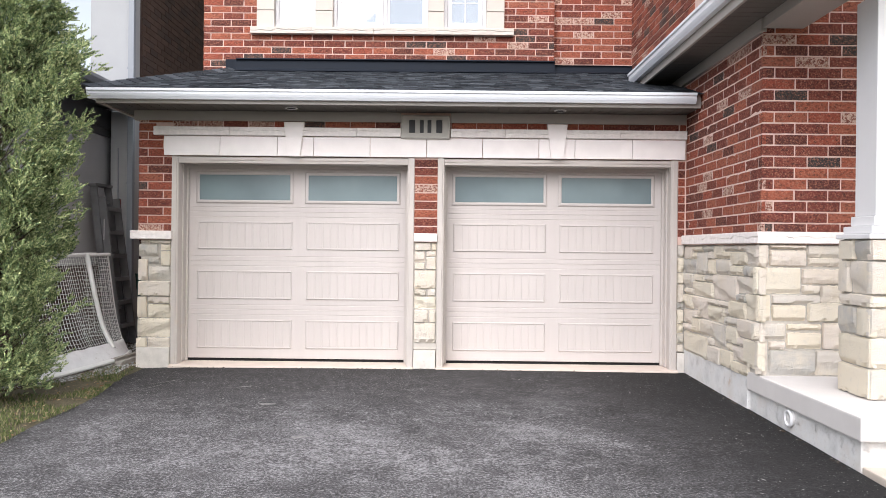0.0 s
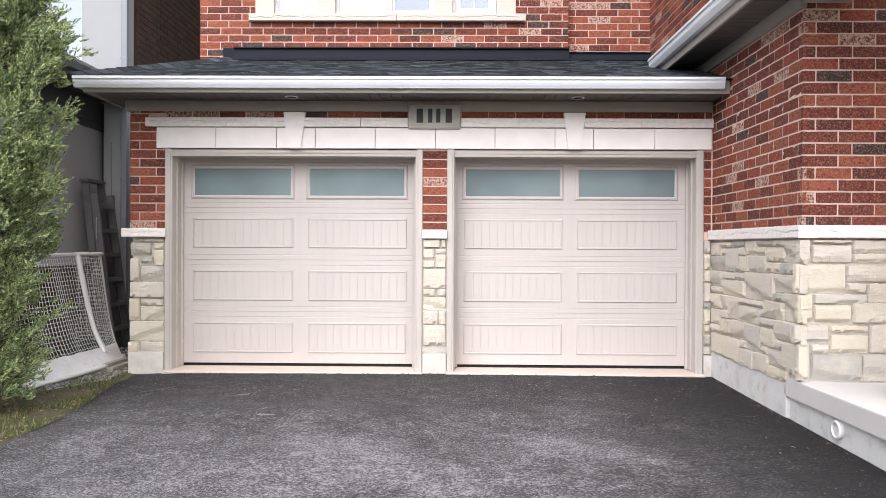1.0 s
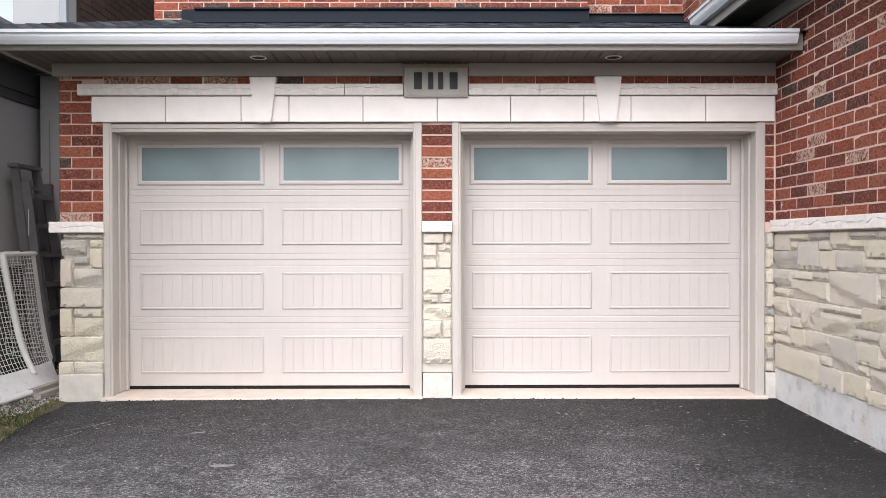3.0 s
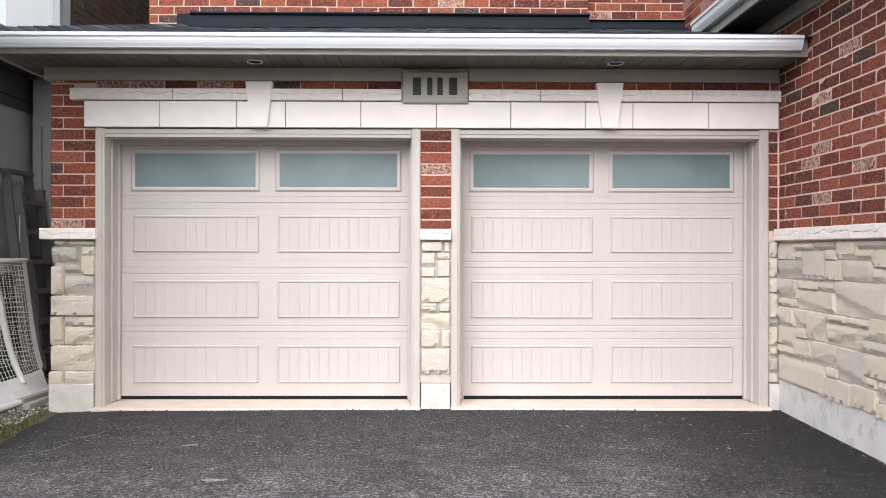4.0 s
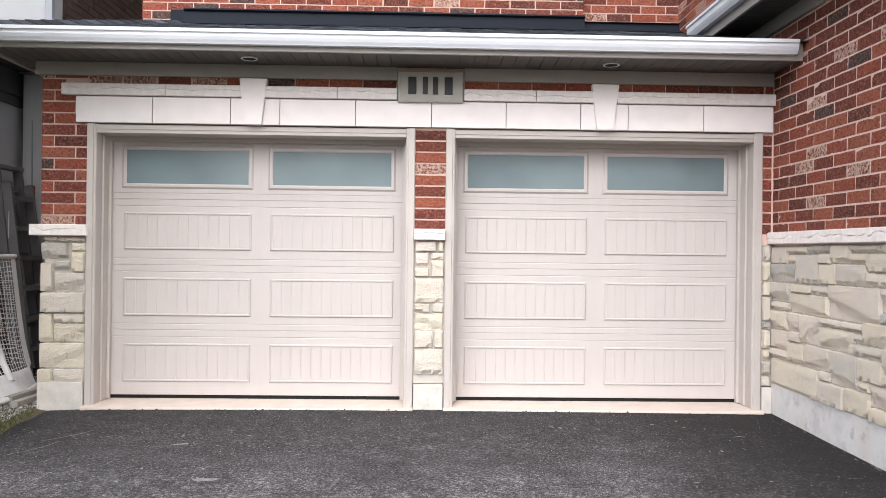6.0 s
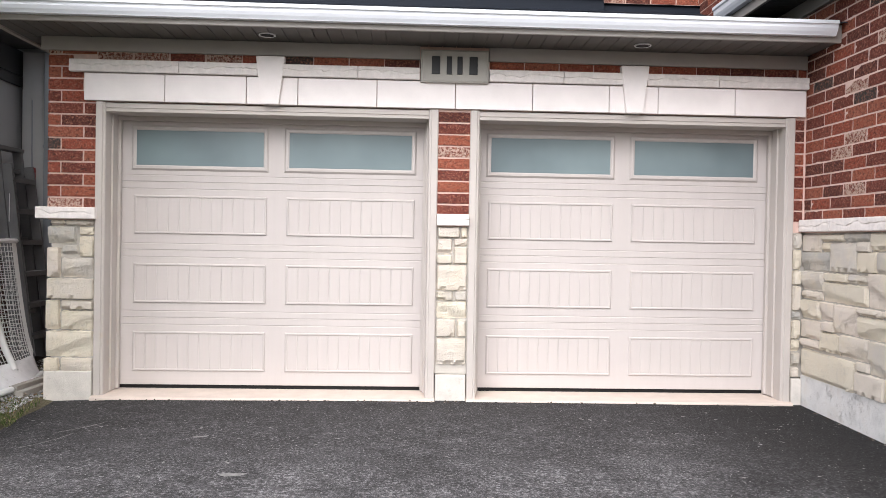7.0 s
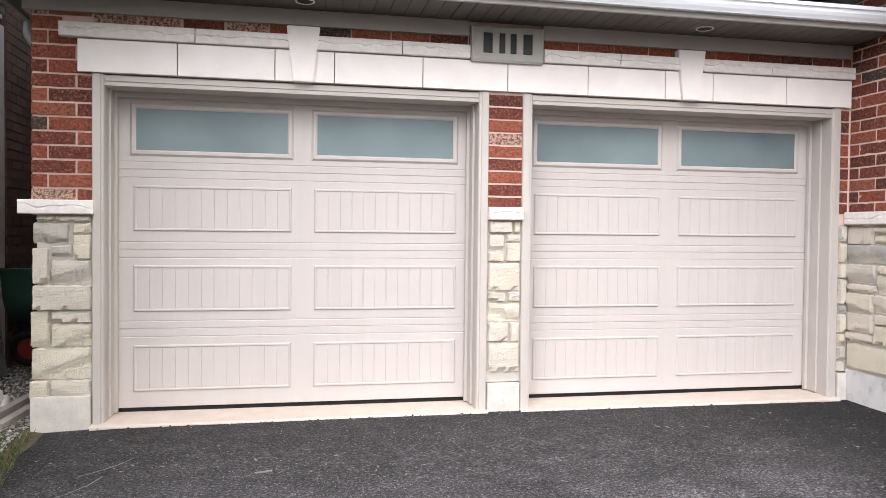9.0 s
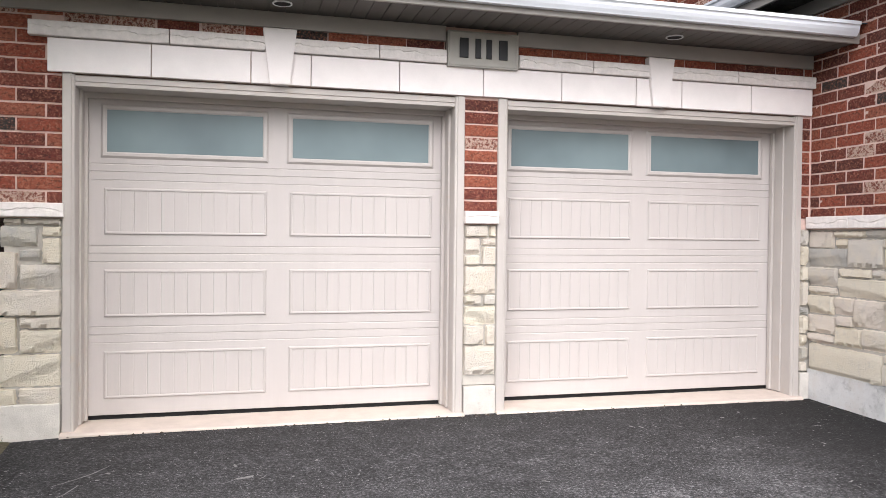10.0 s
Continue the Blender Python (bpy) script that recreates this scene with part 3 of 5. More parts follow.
# concrete threshold strips before the doors
for x0, x1 in (D1, D2):
    bm = bmesh.new()
    prism(bm, [(8.40, 0.15), (8.40, 0.352), (8.29, 0.352), (8.08, 0.348), (8.005, 0.345), (7.995, 0.335), (7.995, 0.15)], "x", x0 - 0.075, x1 + 0.075)
    tagged(part("threshold", bm, plain("pale_threshold_concrete", (0.62, 0.53, 0.47), 0.9, 0, 0.25, 0.1, 8, 120, 0.5) if x0 < -1 else bpy.data.materials["pale_threshold_concrete"]), "pale pinkish concrete threshold strip", "threshold", kind="structure")

STUB = plain("rendered_stub", (0.60, 0.565, 0.52), 0.92, 0, 0.25, 0.14, 9, 110, 0.7, None, (0.48, 0.44, 0.40))
# foundation stubs below the stone piers
for x0, x1 in ((LEFT_X - 0.005, D1[0] - 0.078), (D1[1] + 0.078, D2[0] - 0.078), (D2[1] + 0.078, WING_X - 0.001)):
    bm = bmesh.new()
    box(bm, x0, x1, WALL_Y - 0.025, WALL_Y + 0.3, 0.1, STONE_FOOT - 0.006, 0.008)
    tagged(part("foundation_stub", bm, STUB), "pale rough concrete stub under a stone pier", "foundation", kind="structure")

# band stones above the piers
for x0, x1 in ((LEFT_X - 0.065, D1[0] - 0.055), (D1[1] + 0.073, D2[0] - 0.073)):
    bm = rock_strip(bmesh.new(), x0, x1, WALL_Y - 0.05, WALL_Y + 0.12, 1.672, 1.760, x0)
    tagged(part("band_stone", bm, ROCKFACE), "pale rock-faced limestone band stone", "band stone", kind="structure")

# lintel blocks, cornice stones, keystones
joints = [-2.929, -2.333, -1.727, -1.342, -0.747, -0.150, 0.440, 1.032, 1.412, 2.015, 2.576]
for a, b in zip(joints, joints[1:]):
    for s, e in (((a, -1.545), (-1.545, b)) if a < -1.545 < b else ((a, 1.22), (1.22, b)) if a < 1.22 < b else ((a, b),)):
        bm = box(bmesh.new(), s + 0.003, e - 0.003, WALL_Y - 0.028, WALL_Y + 0.1, 2.562, 2.765, 0.003)
        tagged(part("lintel_block", bm, PRECAST), "smooth pale precast lintel block", "lintel", "lintel blocks", "structure")
for s, e in ((-3.028, -2.226), (-2.220, -1.640), (-1.455, -0.894), (-0.888, -0.425), (0.106, 0.671), (0.677, 1.135), (1.318, 1.876), (1.882, 2.583)):
    bm = rock_strip(bmesh.new(), s, e, WALL_Y - 0.055, WALL_Y + 0.1, 2.772, 2.862, s * 3)
    tagged(part("cornice_stone", bm, ROCKFACE), "pale rock-faced cornice stone above the lintel", "cornice", "cornice stones", "structure")
for c in (-1.545, 1.222):
    bm = bmesh.new()
    t, bt = 0.108, 0.064
    f = [bm.verts.new(p) for y in (WALL_Y - 0.062, WALL_Y + 0.1) for p in ((c - bt, y, 2.558), (c + bt, y, 2.558), (c + t, y, 2.917), (c - t, y, 2.917))]
    for q in ((0, 1, 2, 3), (5, 4, 7, 6), (1, 0, 4, 5), (2, 1, 5, 6), (3, 2, 6, 7), (0, 3, 7, 4)):
        bm.faces.new([f[i] for i in q])
    bmesh.ops.recalc_face_normals(bm, faces=bm.faces)
    bmesh.ops.bevel(bm, geom=bm.edges[:], offset=0.004, segments=2, affect="EDGES")
    tagged(part("keystone", bm, PRECAST), "smooth pale tapered keystone", "keystone", "keystones", "structure")

# plaque with its numerals as bars
plaque = thing("plaque", (-0.16, WALL_Y - 0.05, 2.752), "grey stone plaque with four dark raised bars", "plaque")
bm = box(bmesh.new(), -0.418, 0.098, WALL_Y - 0.058, WALL_Y + 0.05, 2.753, 3.000, 0.006)
slab = part("slab", bm, PLAQUE, plaque)
bm = bmesh.new()
panel_frame(bm, -0.412, 0.092, 2.759, 2.994, WALL_Y - 0.0585, 0.022, 0.006)
part("rim", bm, PLAQUE, plaque)
for s, e in ((-0.335, -0.272), (-0.222, -0.182), (-0.142, -0.102), (-0.050, 0.013)):
    part("bar", box(bmesh.new(), s, e, WALL_Y - 0.068, WALL_Y - 0.056, 2.815, 2.950, 0.003), NUMERAL, plaque, "black raised bar")

# ---- eave: soffit, frieze, fascia, gutter, roof ----
EAVE_Y, EAVE_X, SOFF = 7.60, -3.44, 3.035
bm = bmesh.new()
n = int((2.59 + 3.40) / 0.105)
for i in range(n + 1):
    x0 = -3.40 + i * 0.105
    x1 = min(x0 + 0.099, 2.585)
    box(bm, x0, x1, EAVE_Y, WALL_Y + 0.02, SOFF, SOFF + 0.012)
box(bm, -3.40, 2.585, EAVE_Y, WALL_Y + 0.02, SOFF + 0.010, SOFF + 0.02)
for i in range(70):
    y0 = WALL_Y + 0.025 + i * 0.105
    box(bm, -3.40, LEFT_X - 0.005, y0, y0 + 0.099, SOFF, SOFF + 0.012)
box(bm, -3.40, LEFT_X - 0.005, WALL_Y + 0.02, 15.4, SOFF + 0.010, SOFF + 0.02)
tagged(part("ceiling_soffit", bm, SOFFIT), "taupe vented metal soffit, coloured dark for the eave's shade", "soffit", kind="structure")
bm = bmesh.new()
box(bm, LEFT_X - 0.045, -0.424, WALL_Y - 0.024, WALL_Y + 0.02, 2.930, SOFF - 0.002, 0.003)
box(bm, 0.104, 2.583, WALL_Y - 0.024, WALL_Y + 0.02, 2.930, SOFF - 0.002, 0.003)
box(bm, LEFT_X - 0.045, LEFT_X - 0.005, WALL_Y + 0.022, 15.4, 2.930, SOFF - 0.002, 0.003)
tagged(part("trim_frieze", bm, FRIEZE), "taupe frieze board under the soffit", "frieze board", kind="structure")
bm = bmesh.new()
box(bm, -3.44, 2.583, EAVE_Y - 0.025, EAVE_Y, 3.022, 3.15, 0.003)
box(bm, -3.44, -3.405, EAVE_Y + 0.002, 15.4, 3.022, 3.15, 0.003)
tagged(part("trim_fascia", bm, FRIEZE), "taupe aluminium fascia board", "fascia", kind="structure")


def gutter_profile(out, back, top, low):
    """Ogee gutter section, open on top."""
    return [(back, top), (back, low), (out + 0.040, low), (out + 0.036, low + 0.008), (out + 0.024, low + 0.026), (out + 0.014, low + 0.048),
            (out + 0.013, top - 0.036), (out + 0.010, top - 0.029), (out, top - 0.024), (out, top), (out + 0.012, top), (out + 0.016, top - 0.012),
            (out + 0.045, low + 0.03), (out + 0.05, low + 0.008), (back - 0.006, low + 0.008), (back - 0.006, top)]


gutter = thing("gutter", (-3.44, 7.49, 3.03), "white aluminium ogee gutter along the garage eave", "gutter")
bm = prism(bmesh.new(), gutter_profile(7.49, 7.574, 3.158, 3.058), "x", -3.50, 2.515)
part("trough", bm, GUTTER, gutter)
for x in (-3.503, 2.515):
    bm = prism(bmesh.new(), gutter_profile(7.49, 7.574, 3.158, 3.058)[:10], "x", x, x + 0.003)
    part("end_cap", bm, GUTTER, gutter)
bm2 = bmesh.new()
side_prof = [(-3.525 + (p - 7.49), z) for p, z in gutter_profile(7.49, 7.574, 3.158, 3.058)]
part("side_trough", prism(bm2, side_prof, "y", 7.576, 9.9), GUTTER, gutter)

ROOF_SLOPE = 0.306
ROOF_END = 10.04
ROOF_Z = 3.150
bm = bmesh.new()


def roof_z(y):
    return ROOF_Z + ROOF_SLOPE * (y - 7.53)


HIP_X0, HIP_X1 = -3.49, -2.72


def hip_x(y):
    return HIP_X0 + (HIP_X1 - HIP_X0) * (y - 7.53) / (ROOF_END - 7.53)


a = [bm.verts.new(p) for p in ((HIP_X0, 7.53, ROOF_Z), (2.70, 7.53, ROOF_Z), (2.70, 10.4, roof_z(10.4)), (-2.72 + 0.1, 10.4, roof_z(10.4)))]
bm.faces.new(a)
bm.faces.new([bm.verts.new(p) for p in ((HIP_X0, 7.53, ROOF_Z - 0.002), (-2.62, 10.4, roof_z(10.4) - 0.002), (-3.49, 10.4, ROOF_Z - 0.002))])
tagged(part("roof_deck", bm, SHINGLE), "dark slate-grey shingled garage roof", "roof", kind="structure")
roof = bpy.data.objects["roof_deck"]
rng = random.Random(5)
bm = bmesh.new()
rows_n = 26
tilt = math.atan(ROOF_SLOPE)
for r in range(rows_n):
    y0 = 7.515 + r * 0.105
    y1 = y0 + 0.12
    if y0 > ROOF_END:
        break
    x = hip_x(max(y0, 7.53)) - 0.02 - rng.uniform(0, 0.1)
    while x < 2.60:
        w = rng.uniform(0.05, 0.17)
        lift = rng.choice((0.004, 0.004, 0.009))
        s, e = max(x, hip_x(max(y0, 7.53)) - 0.01), min(x + w, 2.60)
        if e - s > 0.02:
            z0, z1 = roof_z(y0) + 0.006 + lift, roof_z(y1) + 0.003
            v = [bm.verts.new(p) for p in ((s, y0, z0), (e, y0, z0), (e, y1, z1), (s, y1, z1), (s, y0, z0 - 0.008), (e, y0, z0 - 0.008))]
            bm.faces.new((v[0], v[1], v[2], v[3]))
            bm.faces.new((v[4], v[5], v[1], v[0]))
        x += w + rng.choice((0, 0, 0.004))
tagged(part("shingles", bm, SHINGLE, roof), kind="stuff")
# ridge caps along the hip
bm = bmesh.new()
for k in range(17):
    t0, t1 = k / 17, (k + 1.25) / 17
    p, q = [Vector((HIP_X0 + (HIP_X1 - HIP_X0) * t, 7.53 + (ROOF_END - 7.53) * t, ROOF_Z + (roof_z(ROOF_END) - ROOF_Z) * t + h)) for t, h in ((t0, 0.022), (min(t1, 1), 0.012))]
    beam(bm, p, q, 0.16, 0.012, (1, 0.3, -0.2))
part("hip_caps", bm, SHINGLE, roof)

# step flashing along the upper wall
UP_Y = 10.05
bm = prism(bmesh.new(), [(UP_Y - 0.16, roof_z(UP_Y - 0.16) + 0.018), (UP_Y - 0.06, roof_z(UP_Y - 0.06) + 0.03), (UP_Y - 0.045, 4.045), (UP_Y - 0.075, 4.06), (UP_Y - 0.07, 4.075), (UP_Y + 0.02, 4.085), (UP_Y + 0.02, 3.8)], "x", -2.72, 0.0)
flash = tagged(part("trim_flashing", bm, FLASHING), "dark slate metal flashing along the upper wall", "flashing", kind="structure")
bm = prism(bmesh.new(), [(UP_Y - 0.16, roof_z(UP_Y - 0.16) + 0.021), (UP_Y - 0.06, roof_z(UP_Y - 0.06) + 0.033), (UP_Y - 0.048, 4.042), (UP_Y - 0.078, 4.057), (UP_Y - 0.073, 4.072), (UP_Y + 0.02, 4.081), (UP_Y + 0.02, 3.8)], "x", -0.20, 1.46)
part("flashing_sheet", bm, FLASHING, flash)
bm = prism(bmesh.new(), [(UP_Y - 0.10, roof_z(UP_Y - 0.10) + 0.018), (UP_Y + 0.04, roof_z(UP_Y + 0.04) + 0.03), (UP_Y + 0.06, 4.03), (UP_Y + 0.03, 4.04), (UP_Y + 0.12, 4.055), (UP_Y + 0.12, 3.8)], "x", 1.46, 2.50)
part("flashing_sheet", bm, FLASHING, flash)
bm = box(bmesh.new(), -2.86, -2.715, UP_Y - 0.05, UP_Y + 0.02, 3.9, 4.06, 0.004)
part("flashing_end", bm, FLASHING, flash)

# ---- upper storey ----
UL, UR, UTOP = -3.17, 1.46, 6.6
WIN = (-2.463, 0.795, 4.49, 6.3)
bm = bmesh.new()
box(bm, UL + 0.006, WIN[0] + 0.02, UP_Y + 0.0055, UP_Y + 0.25, 2.9, UTOP)
box(bm, WIN[1] - 0.02, UR - 0.006, UP_Y + 0.0055, UP_Y + 0.25, 2.9, UTOP)
box(bm, WIN[0] + 0.02, WIN[1] - 0.02, UP_Y + 0.0055, UP_Y + 0.25, 2.9, WIN[2] - 0.02)
box(bm, WIN[0] + 0.02, WIN[1] - 0.02, UP_Y + 0.0055, UP_Y + 0.25, WIN[3], UTOP)
wall_up = tagged(part("wall_upper", bm, MORTAR), "red brick upper storey wall above the garage roof", "wall", kind="structure")
bm = box(bmesh.new(), UR + 0.001, 2.62, UP_Y + 0.1055, UP_Y + 0.35, 2.9, UTOP)
wall_rec = tagged(part("wall_upper_recess", bm, MORTAR), "recessed strip of red brick upper wall", "wall", kind="structure")
bm = box(bmesh.new(), 2.5005, 2.75, 6.3, UP_Y + 0.108, 3.75, UTOP)
wall_upw = tagged(part("wall_upper_wing", bm, MORTAR), "red brick upper side wall of the wing", "wall", kind="structure")
bm = box(bmesh.new(), UL + 0.02, 2.7, UP_Y + 0.36, 18, UTOP - 0.3, UTOP)
tagged(part("ceiling_upper", bm, SOFFIT), "closed top of the upper storey", "roof", kind="structure")
# bay window in a precast surround
window = tagged(new("window_1"), "white four-light window in a pale precast surround", "window", kind="structure")
for x0, x1 in ((WIN[0], -2.232), (-1.690 + 0.0, -1.462), (-0.205, 0.002), (0.560, WIN[1])):
    for z0, z1 in ((4.49, 4.715), (4.720, 5.1), (5.105, 5.5), (5.505, 6.3)):
        part("surround_block", box(bmesh.new(), x0, x1, UP_Y - 0.03, UP_Y + 0.16, z0 + 0.002, z1 - 0.002, 0.004), WINDOW_STONE, window)
for s, e in ((-2.536, -1.73), (-1.727, -0.92), (-0.917, -0.69), (-0.687, 0.11), (0.113, 0.917)):
    part("window_sill", rock_strip(bmesh.new(), s, e, UP_Y - 0.075, UP_Y + 0.12, 4.40, 4.488, s * 2 + 9), WINDOW_STONE, window, "pale rock-faced stone sill")
for x0, x1, barred in ((-2.232, -1.690, False), (-1.462, -0.80, True), (-0.80, -0.205, False), (0.002, 0.560, True)):
    bm = bmesh.new()
    w = 0.045
    for p in ((x0 + 0.001, x0 + w, 4.491, 6.3), (x1 - w, x1 - 0.001, 4.491, 6.3), (x0 + w, x1 - w, 4.491, 4.491 + w), (x0 + w, x1 - w, 6.24, 6.3)):
        box(bm, p[0], p[1], UP_Y + 0.04, UP_Y + 0.10, p[2], p[3], 0.004)
    fr = part("window_frame", bm, VINYL, window)
    s0, s1, k = x0 + w + 0.002, x1 - w - 0.002, 0.058 if barred else 0.034
    bm = bmesh.new()
    for p in ((s0, s0 + k, 4.54, 6.238), (s1 - k, s1, 4.54, 6.238), (s0 + k, s1 - k, 4.54, 4.54 + k), (s0 + k, s1 - k, 6.2, 6.238)):
        box(bm, p[0], p[1], UP_Y + 0.062, UP_Y + 0.098, p[2], p[3], 0.003)
    part("sash", bm, VINYL, fr)
    part("pane", box(bmesh.new(), s0 + k, s1 - k, UP_Y + 0.080, UP_Y + 0.086, 4.54 + k, 6.2), PANE, fr, "clear pane mirroring a pale sky")
    if barred:
        c = (s0 + s1) / 2
        part("muntin", box(bmesh.new(), c - 0.007, c + 0.007, UP_Y + 0.072, UP_Y + 0.079, 4.54 + k, 6.2), VINYL, fr)
        for z in (4.86, 5.35, 5.84):
            part("muntin", box(bmesh.new(), s0 + k, s1 - k, UP_Y + 0.073, UP_Y + 0.0785, z - 0.007, z + 0.007), VINYL, fr)
bm = box(bmesh.new(), WIN[0] + 0.03, WIN[1] - 0.03, UP_Y + 0.20, UP_Y + 0.22, 4.4, 6.3)
tagged(part("wall_behind_window", bm, STUCCO), "pale room wall behind the window", "wall", kind="structure")

# ---- wing beside the drive ----
CORN_Y = 6.11
bm = box(bmesh.new(), WING_X + 0.0035, WING_X + 0.28, CORN_Y + 0.0055, 10.4, STONE_TOP, 3.75)
wing_side = tagged(part("wall_wing_side", bm, MORTAR), "red brick side wall of the house wing", "wall", kind="structure")
bm = box(bmesh.new(), WING_X + 0.008, 5.6, CORN_Y + 0.007, CORN_Y + 0.26, STONE_TOP, 4.4)
wing_front = tagged(part("wall_wing_front", bm, MORTAR), "red brick front wall of the wing under the porch", "wall", kind="structure")
bm = bmesh.new()
box(bm, WING_X + 0.012, WING_X + 0.25, CORN_Y + 0.012, 8.06, 0.55, STONE_TOP)
part("stone_backing", bm, STONE_MORTAR, wing_side)
bm = box(bmesh.new(), WING_X + 0.014, 5.6, CORN_Y + 0.014, CORN_Y + 0.25, 0.55, STONE_TOP - 0.002)
part("stone_backing", bm, STONE_MORTAR, wing_front)
# band stones
for y0, y1 in ((7.62, 8.05), (6.95, 7.615), (6.46, 6.945), (CORN_Y - 0.045, 6.455)):
    bm = rock_strip(bmesh.new(), y0, y1, WING_X - 0.045, WING_X + 0.1, 1.672, 1.765, y0, "y")
    tagged(part("band_stone", bm, ROCKFACE), "pale rock-faced limestone band stone", "band stone", "wing band stones", "structure")
for x0, x1 in ((WING_X + 0.102, 3.25), (3.255, 4.0), (4.005, 4.9)):
    bm = rock_strip(bmesh.new(), x0, x1, CORN_Y - 0.045, CORN_Y + 0.1, 1.672, 1.765, x0)
    tagged(part("band_stone", bm, ROCKFACE), "pale rock-faced limestone band stone", "band stone", "wing band stones", "structure")
# foundation
bm = box(bmesh.new(), WING_X + 0.0, WING_X + 0.3, 6.36, 8.06, 0.0, 0.56, 0.006)
tagged(part("foundation_wing", bm, CONCRETE), "pitted pale concrete foundation beside the drive", "foundation", kind="structure")
bm = box(bmesh.new(), WING_X + 0.03, 5.6, 4.66, 6.355, 0.0, 0.455, 0.006)
tagged(part("foundation_porch", bm, CONCRETE), "pitted pale concrete porch foundation", "foundation", kind="structure")
bm = box(bmesh.new(), WING_X - 0.005, 5.6, 4.60, 6.36, 0.46, 0.61, 0.012)
tagged(part("porch_slab", bm, plain("pale_porch_concrete", (0.60, 0.575, 0.56), 0.85, 0, 0.3, 0.05, 4, 120, 0.25)), "smooth pale concrete porch slab", "porch", kind="structure")
bm = box(bmesh.new(), WING_X + 0.035, 4.4, 4.05, 4.655, 0.0, 0.30, 0.012)
tagged(part("porch_step", bm, plain("beige_step_concrete", (0.56, 0.49, 0.42), 0.9, 0, 0.25, 0.1, 6, 110, 0.4)), "low beige concrete step before the porch", "step", kind="structure")
# drain port
drain = thing("drain_port", (WING_X + 0.03, 5.60, 0.385), "round white plastic drain port in the porch foundation", "drain port")
bm = bmesh.new()
bmesh.ops.create_cone(bm, cap_ends=True, segments=28, radius1=0.062, radius2=0.058, depth=0.03, matrix=Matrix.Translation((WING_X + 0.025, 5.60, 0.385)) @ Matrix.Rotation(radians(-90), 4, "Y"))
part("flange", bm, CONCRETE, drain)
bm = bmesh.new()
ring = [[bm.verts.new((WING_X + x, 5.60 + r * math.cos(k * math.tau / 28), 0.385 + r * math.sin(k * math.tau / 28))) for k in range(28)] for r, x in ((0.064, 0.012), (0.060, -0.004), (0.046, -0.004), (0.043, 0.008))]
for p, q in zip(ring, ring[1:]):
    for k in range(28):
        bm.faces.new((p[k], p[(k + 1) % 28], q[(k + 1) % 28], q[k]))
bmesh.ops.recalc_face_normals(bm, faces=bm.faces)
part("collar", bm, WHITE, drain, smooth=True)

# wing eave with its gutter, soffit and porch beam
WS = 3.47
bm = bmesh.new()
for i in range(38):
    y0 = 4.6 + i * 0.113
    box(bm, 2.27, WING_X + 0.02, y0, y0 + 0.106, WS, WS + 0.012)
box(bm, 2.27, WING_X + 0.02, 4.6, 8.92, WS + 0.010, WS + 0.02)
tagged(part("ceiling_wing_soffit", bm, SOFFIT), "taupe vented soffit of the wing eave, coloured dark for shade", "soffit", kind="structure")
bm = box(bmesh.new(), WING_X - 0.028, WING_X + 0.02, CORN_Y - 0.02, 8.75, 3.36, WS - 0.002, 0.003)
tagged(part("trim_wing_frieze", bm, FRIEZE), "taupe frieze board at the top of the wing wall", "frieze board", kind="structure")
bm = box(bmesh.new(), 2.245, 2.272, 4.6, 8.92, WS - 0.015, WS + 0.15, 0.003)
tagged(part("trim_wing_fascia", bm, FRIEZE), "taupe fascia of the wing eave", "fascia", kind="structure")
wing_gutter = thing("gutter", (2.16, 8.9, 3.52), "white aluminium ogee gutter along the wing eave", "gutter")
wp = gutter_profile(2.157, 2.243, 3.655, 3.535)
part("trough", prism(bmesh.new(), wp, "y", 4.6, 8.90), GUTTER, wing_gutter)
part("end_cap", prism(bmesh.new(), wp[:10], "y", 8.90, 8.903), GUTTER, wing_gutter)
bm = bmesh.new()
v = [bm.verts.new(p) for p in ((2.22, 4.6, 3.63), (2.22, 8.95, 3.63), (2.75, 8.95, 3.80), (2.75, 4.6, 3.80))]
bm.faces.new(v)
v = [bm.verts.new(p) for p in ((2.22, 8.95, 3.63), (2.22, 8.95, 3.48), (2.75, 8.95, 3.48), (2.75, 8.95, 3.80))]
bm.faces.new(v)
tagged(part("roof_wing", bm, SHINGLE), "dark shingled wing eave roof", "roof", kind="structure")
bm = box(bmesh.new(), WING_X - 0.01, 2.90, 4.6, CORN_Y - 0.022, 3.385, 3.75, 0.004)
tagged(part("porch_beam", bm, FRIEZE), "taupe boxed beam over the porch", "beam", kind="structure")
bm = box(bmesh.new(), 2.902, 5.6, 4.6, CORN_Y + 0.01, 4.1, 4.2)
tagged(part("ceiling_porch", bm, SOFFIT), "taupe porch ceiling, coloured dark for shade", "ceiling", kind="structure")

# porch pier and column
PX, PY, PW = 2.935, 5.14, 0.40
pier = thing("porch_column", (PX + PW / 2, PY + PW / 2, 0.61), "square white porch column on a split-limestone pier", "column")
bm = box(bmesh.new(), PX + 0.02, PX + PW - 0.02, PY + 0.02, PY + PW - 0.02, 0.61, 1.70)
part("pier_core", bm, STONE_MORTAR, pier)
bm = bmesh.new()
cx, cy = PX + PW / 2, PY + PW / 2
for h, z0, z1 in ((PW / 2 + 0.025, 1.70, 1.735), (PW / 2 - 0.01, 1.737, 1.79), (PW / 2 - 0.045, 1.792, 1.86)):
    box(bm, cx - h, cx + h, cy - h, cy + h, z0, z1, 0.008)
